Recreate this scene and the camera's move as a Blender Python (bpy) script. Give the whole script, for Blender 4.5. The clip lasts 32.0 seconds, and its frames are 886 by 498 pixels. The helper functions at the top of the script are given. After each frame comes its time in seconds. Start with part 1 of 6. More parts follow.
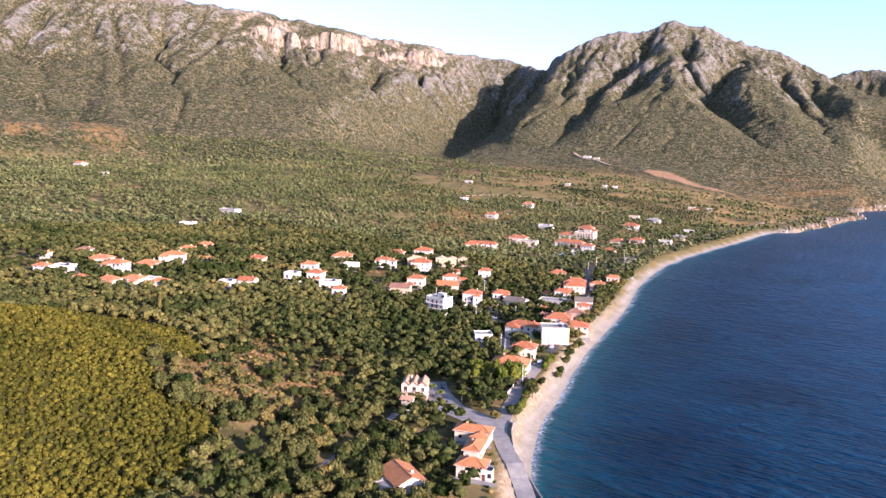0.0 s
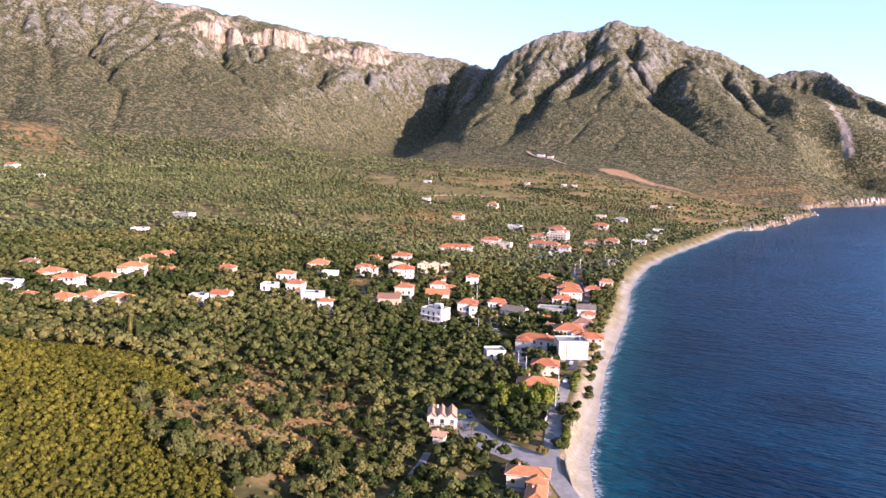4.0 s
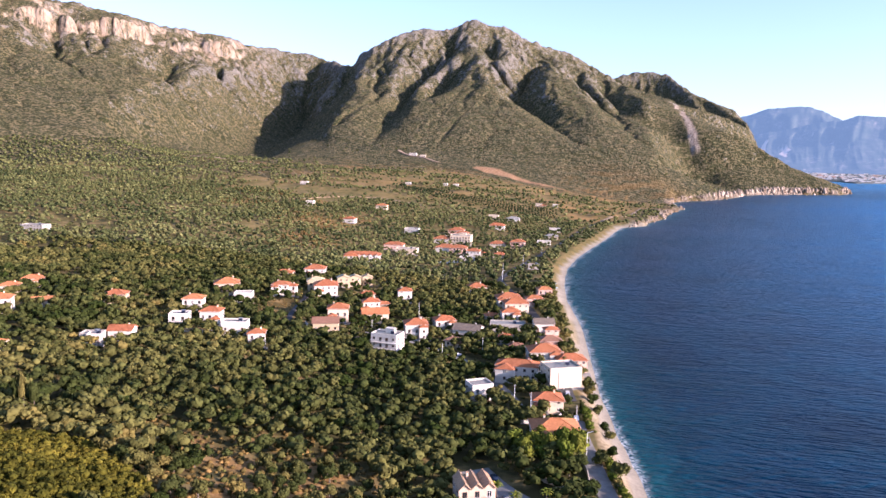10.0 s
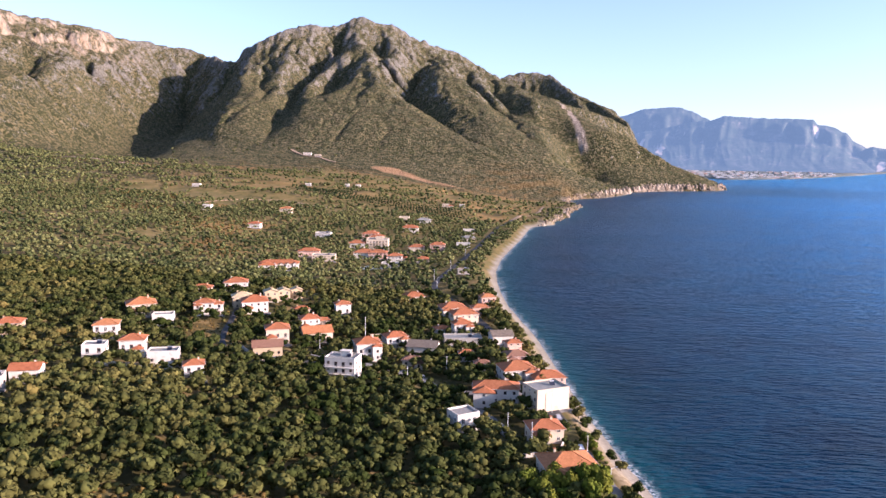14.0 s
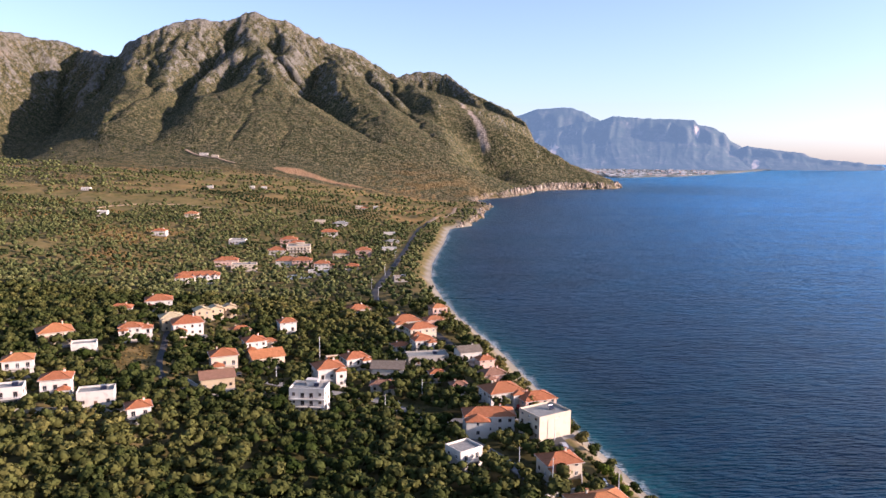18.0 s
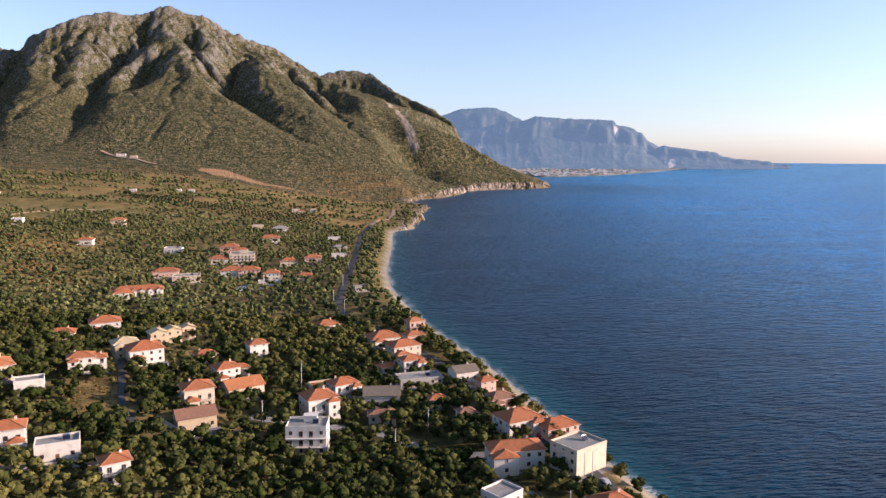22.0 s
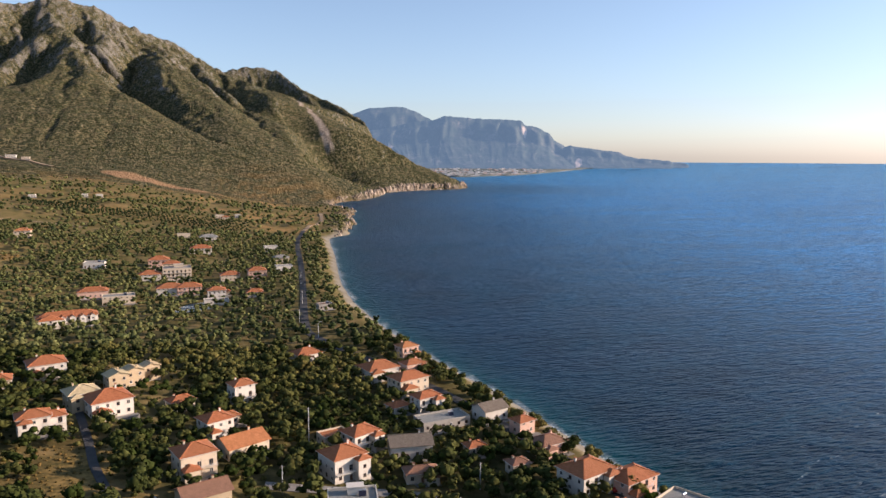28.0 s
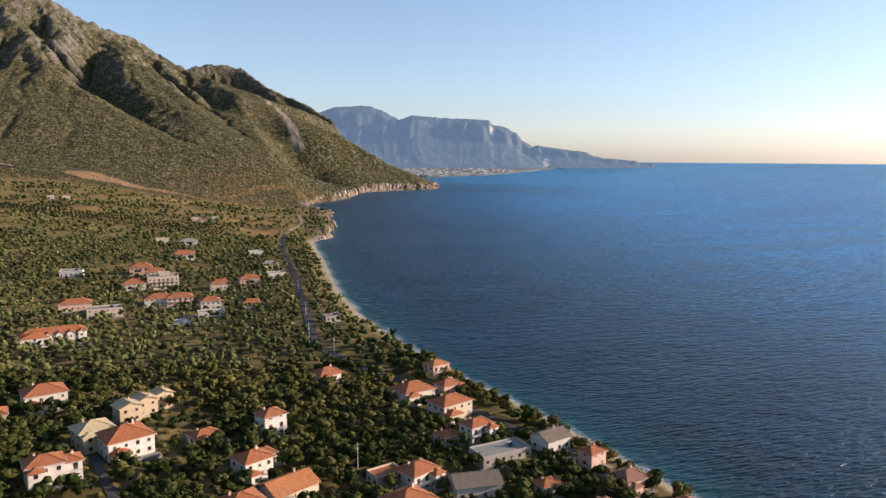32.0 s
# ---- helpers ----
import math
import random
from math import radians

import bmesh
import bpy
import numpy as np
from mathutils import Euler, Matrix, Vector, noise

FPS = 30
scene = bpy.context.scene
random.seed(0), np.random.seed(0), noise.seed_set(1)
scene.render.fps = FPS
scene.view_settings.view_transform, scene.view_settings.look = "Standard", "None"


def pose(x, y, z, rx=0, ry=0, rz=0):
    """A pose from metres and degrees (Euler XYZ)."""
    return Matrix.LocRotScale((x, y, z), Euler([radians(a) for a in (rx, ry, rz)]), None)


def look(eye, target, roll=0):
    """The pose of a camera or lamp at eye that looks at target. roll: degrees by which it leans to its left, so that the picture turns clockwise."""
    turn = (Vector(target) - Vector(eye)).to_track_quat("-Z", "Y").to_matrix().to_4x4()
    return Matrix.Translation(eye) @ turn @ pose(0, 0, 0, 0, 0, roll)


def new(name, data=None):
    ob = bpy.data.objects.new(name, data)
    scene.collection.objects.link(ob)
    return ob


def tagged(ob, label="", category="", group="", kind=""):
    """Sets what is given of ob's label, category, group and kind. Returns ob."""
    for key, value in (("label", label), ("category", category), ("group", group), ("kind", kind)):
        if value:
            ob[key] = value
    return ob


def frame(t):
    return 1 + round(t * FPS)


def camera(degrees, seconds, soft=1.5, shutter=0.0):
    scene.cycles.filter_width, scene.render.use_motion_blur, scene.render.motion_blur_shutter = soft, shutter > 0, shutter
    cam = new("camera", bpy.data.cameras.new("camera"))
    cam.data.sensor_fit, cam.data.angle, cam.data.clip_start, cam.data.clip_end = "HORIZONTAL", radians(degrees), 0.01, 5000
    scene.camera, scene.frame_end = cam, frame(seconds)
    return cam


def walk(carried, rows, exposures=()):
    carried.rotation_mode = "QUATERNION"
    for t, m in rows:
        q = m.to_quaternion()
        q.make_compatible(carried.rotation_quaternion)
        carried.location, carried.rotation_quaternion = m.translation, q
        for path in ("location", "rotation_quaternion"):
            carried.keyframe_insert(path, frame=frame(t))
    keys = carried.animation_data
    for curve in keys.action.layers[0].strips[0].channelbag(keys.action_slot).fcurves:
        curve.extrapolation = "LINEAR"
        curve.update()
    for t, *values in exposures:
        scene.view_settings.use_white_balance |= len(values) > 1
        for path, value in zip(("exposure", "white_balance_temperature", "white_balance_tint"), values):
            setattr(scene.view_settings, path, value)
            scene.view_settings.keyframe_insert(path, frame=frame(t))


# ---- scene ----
# ---- camera and its flight ----
# seconds, eye x, y, z, heading, pitch, lean
PATH = [
    (0.0, 175.28, -93.22, 100.31, -31.123, -7.368, 1.438),
    (0.5, 169.86, -91.24, 100.04, -30.408, -7.360, 1.410),
    (1.0, 164.36, -89.22, 99.81, -29.832, -7.351, 1.382),
    (1.5, 158.78, -87.16, 99.61, -29.414, -7.343, 1.353),
    (2.0, 153.13, -85.06, 99.44, -28.986, -7.335, 1.323),
    (2.5, 147.44, -82.91, 99.29, -28.465, -7.327, 1.294),
    (3.0, 141.70, -80.72, 99.17, -27.964, -7.320, 1.264),
    (3.5, 135.94, -78.47, 99.08, -27.392, -7.312, 1.234),
    (5.5, 112.81, -68.95, 98.87, -23.819, -7.285, 1.111),
    (6.0, 107.06, -66.43, 98.86, -23.105, -7.278, 1.081),
    (6.5, 101.33, -63.86, 98.86, -22.245, -7.272, 1.050),
    (7.0, 95.64, -61.23, 98.87, -21.031, -7.266, 1.019),
    (7.5, 90.00, -58.55, 98.89, -19.980, -7.261, 0.988),
    (8.0, 84.39, -55.80, 98.92, -19.074, -7.255, 0.958),
    (8.5, 78.85, -53.00, 98.95, -18.152, -7.250, 0.927),
    (9.0, 73.35, -50.14, 99.00, -17.179, -7.244, 0.897),
    (9.5, 67.93, -47.23, 99.05, -16.215, -7.239, 0.867),
    (10.0, 62.56, -44.26, 99.11, -15.181, -7.235, 0.837),
    (10.5, 57.27, -41.23, 99.17, -14.222, -7.230, 0.807),
    (11.0, 52.05, -38.15, 99.25, -12.955, -7.226, 0.778),
    (11.5, 46.91, -35.01, 99.33, -11.868, -7.222, 0.749),
    (12.0, 41.84, -31.81, 99.41, -10.589, -7.218, 0.720),
    (12.5, 36.86, -28.57, 99.50, -9.438, -7.214, 0.692),
    (13.0, 31.95, -25.27, 99.60, -8.247, -7.210, 0.664),
    (13.5, 27.13, -21.92, 99.71, -7.212, -7.207, 0.637),
    (14.0, 22.39, -18.52, 99.82, -6.201, -7.204, 0.611),
    (14.5, 17.73, -15.07, 99.94, -5.099, -7.201, 0.585),
    (16.5, -0.05, -0.78, 100.48, 0.025, -7.191, 0.487),
    (17.0, -4.29, 2.90, 100.64, 1.127, -7.189, 0.465),
    (17.5, -8.46, 6.63, 100.80, 1.703, -7.188, 0.443),
    (18.0, -12.54, 10.40, 100.97, 2.104, -7.186, 0.422),
    (18.5, -16.54, 14.21, 101.15, 2.580, -7.185, 0.402),
    (19.0, -20.47, 18.06, 101.34, 3.289, -7.184, 0.383),
    (19.5, -24.33, 21.95, 101.53, 4.055, -7.183, 0.365),
    (20.0, -28.12, 25.88, 101.74, 4.972, -7.182, 0.348),
    (20.5, -31.84, 29.85, 101.95, 6.011, -7.182, 0.332),
    (21.0, -35.49, 33.86, 102.17, 6.886, -7.182, 0.317),
    (21.5, -39.08, 37.89, 102.39, 7.689, -7.182, 0.303),
    (22.0, -42.61, 41.97, 102.62, 8.335, -7.182, 0.290),
    (22.5, -46.07, 46.08, 102.86, 8.937, -7.182, 0.279),
    (23.0, -49.49, 50.22, 103.11, 9.550, -7.183, 0.268),
    (23.5, -52.85, 54.40, 103.35, 10.114, -7.184, 0.259),
    (24.0, -56.16, 58.61, 103.61, 10.825, -7.185, 0.252),
    (24.5, -59.43, 62.85, 103.86, 11.590, -7.186, 0.245),
    (25.0, -62.65, 67.12, 104.12, 12.361, -7.187, 0.240),
    (25.5, -65.84, 71.43, 104.37, 12.951, -7.189, 0.236),
    (26.0, -68.98, 75.77, 104.62, 13.550, -7.191, 0.234),
    (26.5, -72.09, 80.14, 104.87, 14.245, -7.193, 0.233),
    (28.5, -84.24, 97.97, 105.80, 16.297, -7.204, 0.246),
    (29.0, -87.21, 102.52, 106.00, 16.649, -7.207, 0.253),
    (29.5, -90.17, 107.10, 106.18, 17.012, -7.210, 0.262),
    (30.0, -93.11, 111.73, 106.34, 17.377, -7.214, 0.273),
    (30.5, -96.03, 116.39, 106.47, 17.745, -7.217, 0.285),
    (31.0, -98.94, 121.10, 106.58, 18.091, -7.221, 0.300),
    (31.5, -101.84, 125.85, 106.66, 18.450, -7.226, 0.316),
    (32.0, -104.73, 130.65, 106.69, 18.856, -7.230, 0.334),
]


def aim(x, y, z, heading, pitch, lean):
    a, b = radians(heading), radians(pitch)
    way = Vector((math.sin(a) * math.cos(b), math.cos(a) * math.cos(b), math.sin(b)))
    eye = Vector((x, y, z))
    return look(eye, eye + way * 100.0, lean)


cam = camera(62.242, 32.0)
walk(cam, [(r[0], aim(*r[1:])) for r in PATH], [(0.0, 1.60, 5350, 37), (12.0, 1.40, 5500, 35), (22.0, 0.92, 5850, 28), (32.0, 0.70, 6000, 20)])

# ---- sky and sun ----
SUN_AZ, SUN_EL = 100.0, 17.0
world = bpy.data.worlds.new("sky")
scene.world = world
world.use_nodes = True
wn = world.node_tree
sky = wn.nodes.new("ShaderNodeTexSky")
sky.sky_type = "NISHITA"
sky.sun_disc = False
sky.sun_elevation = radians(SUN_EL)
sky.sun_rotation = radians(SUN_AZ)
sky.altitude = 100.0
sky.air_density = 0.9
sky.dust_density = 0.7
sky.ozone_density = 2.0
haze = wn.nodes.new("ShaderNodeHueSaturation")
haze.inputs["Hue"].default_value = 0.488
haze.inputs["Saturation"].default_value = 0.84
wn.links.new(sky.outputs[0], haze.inputs["Color"])
wn.links.new(haze.outputs[0], wn.nodes["Background"].inputs[0])
wn.nodes["Background"].inputs[1].default_value = 0.108

sun = new("sun", bpy.data.lights.new("sun", "SUN"))
sun.data.energy = 5.0
sun.data.angle = radians(0.6)
sun.data.color = (1.0, 0.80, 0.57)
sun.matrix_world = look(
    (math.sin(radians(SUN_AZ)) * 1000, math.cos(radians(SUN_AZ)) * 1000, math.tan(radians(SUN_EL)) * 1000), (0, 0, 0)
)


# ---- materials ----
def material(name, rough=0.85, spec=0.3):
    m = bpy.data.materials.new(name)
    m.use_nodes = True
    b = m.node_tree.nodes["Principled BSDF"]
    b.inputs["Roughness"].default_value = rough
    b.inputs["Specular IOR Level"].default_value = spec
    return m, m.node_tree, b


def node(tree, kind, **values):
    n = tree.nodes.new(kind)
    for key, value in values.items():
        n.inputs[key].default_value = value
    return n


def noise_tex(tree, scale, detail=4.0, rough=0.55, coords=None):
    n = node(tree, "ShaderNodeTexNoise", Scale=scale, Detail=detail, Roughness=rough)
    if coords is not None:
        tree.links.new(coords, n.inputs["Vector"])
    return n.outputs["Fac"]


def ramp(tree, fac, stops):
    n = tree.nodes.new("ShaderNodeValToRGB")
    e = n.color_ramp.elements
    while len(e) < len(stops):
        e.new(0.5)
    for el, (p, c) in zip(e, stops):
        el.position, el.color = p, (*c, 1.0)
    tree.links.new(fac, n.inputs[0])
    return n.outputs[0]


def mix(tree, fac, a, b):
    n = tree.nodes.new("ShaderNodeMix")
    n.data_type = "RGBA"
    for sock, v in ((n.inputs[0], fac), (n.inputs[6], a), (n.inputs[7], b)):
        if isinstance(v, tuple):
            sock.default_value = (*v, 1.0)
        elif isinstance(v, (int, float)):
            sock.default_value = v
        else:
            tree.links.new(v, sock)
    return n.outputs[2]


def maths(tree, op, a, b=0.0, clamp=False):
    n = tree.nodes.new("ShaderNodeMath")
    n.operation, n.use_clamp = op, clamp
    for sock, v in zip(n.inputs, (a, b)):
        if isinstance(v, (int, float)):
            sock.default_value = v
        else:
            tree.links.new(v, sock)
    return n.outputs[0]


def step_up(tree, fac, lo, hi):
    n = tree.nodes.new("ShaderNodeMapRange")
    n.interpolation_type = "SMOOTHSTEP"
    tree.links.new(fac, n.inputs["Value"])
    n.inputs["From Min"].default_value, n.inputs["From Max"].default_value = lo, hi
    return n.outputs[0]


def bump(tree, bsdf, height, strength, distance):
    n = node(tree, "ShaderNodeBump", Strength=strength, Distance=distance)
    tree.links.new(height, n.inputs["Height"])
    tree.links.new(n.outputs[0], bsdf.inputs["Normal"])


def attr(tree, name):
    n = tree.nodes.new("ShaderNodeAttribute")
    n.attribute_name = name
    return n.outputs["Fac"]


def place_of(tree):
    return tree.nodes.new("ShaderNodeNewGeometry").outputs["Position"]


# ---- the lie of the land ----
SHORE = np.array([
    (330, -420), (230, -210), (168, -70), (128, 20), (98, 84), (81, 122), (71, 152), (65, 185), (57, 220), (49, 262),
    (41, 317), (33, 372), (25, 415), (15, 460), (6, 525), (0, 610), (2, 690), (9, 765), (20, 868), (27, 960), (33, 1030),
    (44, 1056), (64, 1076), (66, 1094), (76, 1150), (96, 1231), (108, 1330), (124, 1415), (138, 1490), (134, 1530),
    (112, 1600), (113, 1650), (150, 1775), (208, 1840), (286, 2000), (335, 2180), (400, 2268), (475, 2314), (620, 2372),
    (660, 2440), (690, 2500), (640, 2620), (560, 2900), (600, 3600), (900, 5200),
], float)


def hash01(i, j, seed):
    n = (i.astype(np.int64) * 374761393 + j.astype(np.int64) * 668265263 + seed * 982451653) & 0x7FFFFFFF
    n = ((n ^ (n >> 13)) * 1274126177) & 0x7FFFFFFF
    n = (n ^ (n >> 16)) & 0xFFFFFF
    return n / float(0xFFFFFF)


def vnoise(x, y, seed=0):
    """Smooth value noise, -1 to 1."""
    i, j = np.floor(x), np.floor(y)
    u, v = x - i, y - j
    u, v = u * u * u * (u * (u * 6 - 15) + 10), v * v * v * (v * (v * 6 - 15) + 10)
    a, b = hash01(i, j, seed), hash01(i + 1, j, seed)
    c, d = hash01(i, j + 1, seed), hash01(i + 1, j + 1, seed)
    return (a + (b - a) * u + (c - a + (a - b - c + d) * u) * v) * 2 - 1


def fbm(x, y, octaves, seed=0, gain=0.5):
    s, amp, f = 0.0, 1.0, 1.0
    for k in range(octaves):
        s = s + amp * vnoise(x * f + 17.3 * k, y * f - 9.1 * k, seed + k)
        amp, f = amp * gain, f * 2.03
    return s


def ridged(x, y, octaves, seed=0):
    s, amp, f = 0.0, 1.0, 1.0
    for k in range(octaves):
        s = s + amp * (1 - 2 * np.abs(vnoise(x * f + 31.7 * k, y * f + 5.9 * k, seed + k)))
        amp, f = amp * 0.5, f * 2.1
    return s


def smooth(a, b, x):
    t = np.clip((x - a) / (b - a), 0, 1)
    return t * t * (3 - 2 * t)


def inland(x, y):
    """Metres from the water's edge, positive on land."""
    x, y = np.asarray(x, float), np.asarray(y, float)
    best = np.full(x.shape, 1e9)
    for (ax, ay), (bx, by) in zip(SHORE[:-1], SHORE[1:]):
        dx, dy = bx - ax, by - ay
        t = np.clip(((x - ax) * dx + (y - ay) * dy) / (dx * dx + dy * dy), 0, 1)
        best = np.minimum(best, np.hypot(x - ax - t * dx, y - ay - t * dy))
    edge = np.interp(y, SHORE[:, 1], SHORE[:, 0])
    d = np.where(x < edge, best, -best)
    # jagged rocks past the end of the beach
    return d + smooth(1045, 1075, y) * (4.5 * vnoise(x / 17, y / 17, 31) + 2.5 * vnoise(x / 6, y / 6, 32))


def downhill(x, y):
    return x + 0.22 * y + 40 * vnoise(x / 160, y / 160, 62)


def slide(x, y):
    """The bare bulldozed wedge at the mountain's foot, 0 to 1."""
    t = np.clip(((x + 304) * 200 + (y - 1672) * -108) / (200.0 ** 2 + 108.0 ** 2), 0, 1)
    dist = np.hypot(x + 304 - 200 * t, y - 1672 + 108 * t) + 5 * vnoise(x / 25, y / 25, 63)
    wide = 34 - 26 * t
    return smooth(wide, wide - 9, dist)


def strips(x, y):
    """Ploughed terraces at the mountain's foot, 0 to 1."""
    return smooth(0.15, 0.5, fbm(x / 95 + 0.004 * y, y / 24, 3, 92) + 0.15) * smooth(1010, 1200, y) * smooth(1700, 1560, y) * smooth(-900, -500, x)


def terraced(x, y):
    """Stepped fields at the mountain's foot, 0 to 1."""
    a = np.exp(-(((x - 20) / 170) ** 2 + ((y - 1700) / 170) ** 2) ** 2)
    return np.clip(a + np.exp(-(((x + 440) / 110) ** 2 + ((y - 1640) / 75) ** 2) ** 2) + np.exp(-(((x + 130) / 90) ** 2 + ((y - 1480) / 70) ** 2) ** 2), 0, 1)


# dry fields on the plain: middle, half sizes
DRY = [
    (-300, 750, 55, 45), (-262, 640, 42, 30), (-290, 815, 40, 28), (-450, 840, 60, 40), (-345, 792, 35, 22), (-500, 985, 70, 40),
    (-395, 922, 40, 22), (-850, 1346, 70, 30), (-713, 1358, 55, 25), (-815, 585, 60, 45), (-690, 515, 45, 25), (-1165, 815, 70, 60),
    (-1210, 690, 30, 60), (-490, 1470, 110, 28), (-330, 1560, 90, 22), (-60, 1420, 90, 30), (0, 1480, 60, 22), (-20, 1085, 34, 26),
    (-30, 1185, 62, 32), (-100, 1255, 75, 24), (15, 1290, 52, 28), (35, 1378, 50, 20), (-215, 1335, 85, 22),
]


def dry_field(x, y):
    """1 on parched open fields."""
    s = np.zeros(np.shape(x))
    for cx, cy, rx, ry in DRY:
        s = np.maximum(s, np.exp(-((x - cx) / rx) ** 2 - ((y - cy) / ry) ** 2))
    return smooth(0.25, 0.75, s + 0.28 * fbm(x / 24, y / 24, 3, 93))


SCREE = (151.0, 3030.0, 220.0, 2450.0)


def scree(x, y):
    """The narrow pale slide on the seaward flank, 0 to 1."""
    t = np.clip(((x - SCREE[0]) * (SCREE[2] - SCREE[0]) + (y - SCREE[1]) * (SCREE[3] - SCREE[1])) / ((SCREE[2] - SCREE[0]) ** 2 + (SCREE[3] - SCREE[1]) ** 2), 0, 1)
    off = np.hypot(x - SCREE[0] - t * (SCREE[2] - SCREE[0]), y - SCREE[1] - t * (SCREE[3] - SCREE[1]))
    return smooth(10 + 8 * t, 4 + 5 * t, off + 4 * vnoise(x / 20, y / 20, 37)) * smooth(0, 0.06, t) * smooth(1, 0.94, t)


def polar(az, el, dist):
    a = radians(az)
    return (dist * math.sin(a), dist * math.cos(a), 100 + dist * math.tan(radians(el)))


# crests and spurs of the mountains: steepness of the flanks, extra drop of a rocky brow, and a line along the top
SPURS = [
    # main ridge with the peak
    (0.62, 40, [polar(-23.5, 7.3, 3900), polar(-21.7, 7.75, 3350), polar(-20.0, 8.5, 3250)]),
    (0.34, 95, [polar(-20.0, 8.5, 3250), polar(-16.1, 9.6, 3350), polar(-14.1, 9.7, 3420), polar(-12.2, 10.35, 3450)]),
    (0.34, 95, [polar(-12.2, 10.35, 3450), polar(-9.6, 9.4, 3560), polar(-7.3, 8.55, 3680)]),
    (0.335, 95, [polar(-7.3, 8.55, 3680), polar(-3.7, 7.35, 3900), polar(-1.6, 6.05, 4000), polar(0.4, 6.4, 4100), polar(2.1, 6.1, 4050), polar(4.1, 4.85, 3800)]),
    (0.34, 50, [polar(4.1, 4.85, 3800), polar(7.55, 3.0, 3300), polar(11.0, 0.8, 2850), polar(13.6, -1.4, 2560)]),
    # spurs towards the plain
    (1.0, 0, [polar(-22.2, 7.9, 3350), polar(-23.4, 7.0, 3050), polar(-24.7, 5.3, 2720), polar(-27.0, 2.9, 2350), polar(-28.6, 0.1, 2020)]),
    (0.90, 0, [polar(-13.9, 9.6, 3400), polar(-15.2, 8.0, 3180), polar(-16.6, 6.0, 2980), polar(-17.8, 4.1, 2780)]),
    (0.75, 0, [polar(-14.3, 9.3, 3400), polar(-13.5, 7.0, 3050), polar(-15.0, 4.3, 2700), polar(-15.9, 1.4, 2260)]),
    (0.85, 0, [polar(-7.3, 8.5, 3680), polar(-7.0, 7.2, 3350), polar(-7.4, 5.6, 3080), polar(-7.2, 4.0, 2880), polar(-5.4, 2.0, 2600)]),
    (0.70, 0, [polar(-1.1, 6.1, 4000), polar(-2.0, 4.6, 3560), polar(-0.4, 2.6, 3050), polar(1.9, -0.4, 2400)]),
    (0.55, 0, [polar(4.1, 4.7, 3800), polar(5.4, 2.5, 3150), polar(7.1, 0.95, 2820), polar(9.5, 0.55, 2690), polar(12.0, -0.5, 2570), polar(14.0, -1.6, 2480)]),
    # long ridge on the inland side
    (0.355, 90, [polar(-23.5, 7.4, 3900), polar(-26.0, 7.7, 3900), polar(-28.5, 7.9, 3750), polar(-30.8, 8.3, 3550), polar(-34.5, 8.8, 3350), polar(-39.5, 10.0, 3150), polar(-44.5, 10.55, 3000), polar(-49.0, 10.95, 2900), polar(-54.0, 10.95, 2850), polar(-60.0, 10.85, 2850), polar(-70.0, 10.2, 2900)]),
    (0.60, 0, [polar(-36.0, 8.8, 3300), polar(-35.0, 6.4, 2850), polar(-34.0, 3.2, 2300), polar(-32.5, 0.8, 1850)]),
    (0.55, 0, [polar(-42.0, 9.9, 3070), polar(-40.5, 6.9, 2600), polar(-38.0, 4.1, 2150), polar(-35.5, 1.4, 1750)]),
    (0.55, 0, [polar(-48.0, 10.4, 2920), polar(-47.5, 7.6, 2500), polar(-46.5, 4.4, 2050)]),
    (0.55, 0, [polar(-55.0, 10.4, 2850), polar(-54.5, 7.2, 2350), polar(-55.0, 3.8, 1850), polar(-53.0, 1.2, 1450)]),
]
# gullies cut into the face: depth, half width, line
GULLIES = [
    (205, 260, [(-1480, 3400), (-1400, 3050), (-1294, 2595), (-1220, 2295), (-1132, 2002), (-1040, 1766), (-955, 1590), (-900, 1480)]),
    (104, 84, [(-826, 3184), (-803, 2961), (-804, 2727), (-783, 2441), (-753, 2240), (-679, 1976), (-640, 1830)]),
    (95, 82, [(-677, 2922), (-685, 2624), (-706, 2418), (-744, 2249)]),
    (118, 84, [(-455, 3476), (-431, 3023), (-408, 2668), (-350, 2484), (-263, 2380), (-157, 2166), (-110, 2020)]),
    (66, 70, [(-237, 3206), (-177, 2909), (-91, 2650), (-12, 2358), (30, 2150)]),
    (88, 78, [(-120, 3201), (-72, 2853), (6, 2551), (67, 2327)]),
    (70, 65, [(-819, 3233), (-747, 3071), (-704, 2942)]),
    (75, 65, [(-664, 3265), (-584, 3094), (-531, 2923)]),
    (55, 60, [(-58, 3872), (-29, 3552), (37, 3348)]),
    (40, 70, [(-988, 2851), (-893, 2526), (-819, 2220)]),
    (70, 90, [(-1950, 2150), (-1740, 1900), (-1500, 1720)]),
    (60, 80, [(-1700, 2430), (-1500, 2150), (-1330, 1960)]),
    (60, 90, [(-2150, 1750), (-1900, 1520), (-1650, 1400)]),
    (55, 80, [(-2300, 1300), (-2000, 1150), (-1700, 1050)]),
]


VALLEY = np.array(GULLIES[0][2][::-1], float)
KNOLL = (-78.0, 32.0, 28.0, 75.0, 75.0)


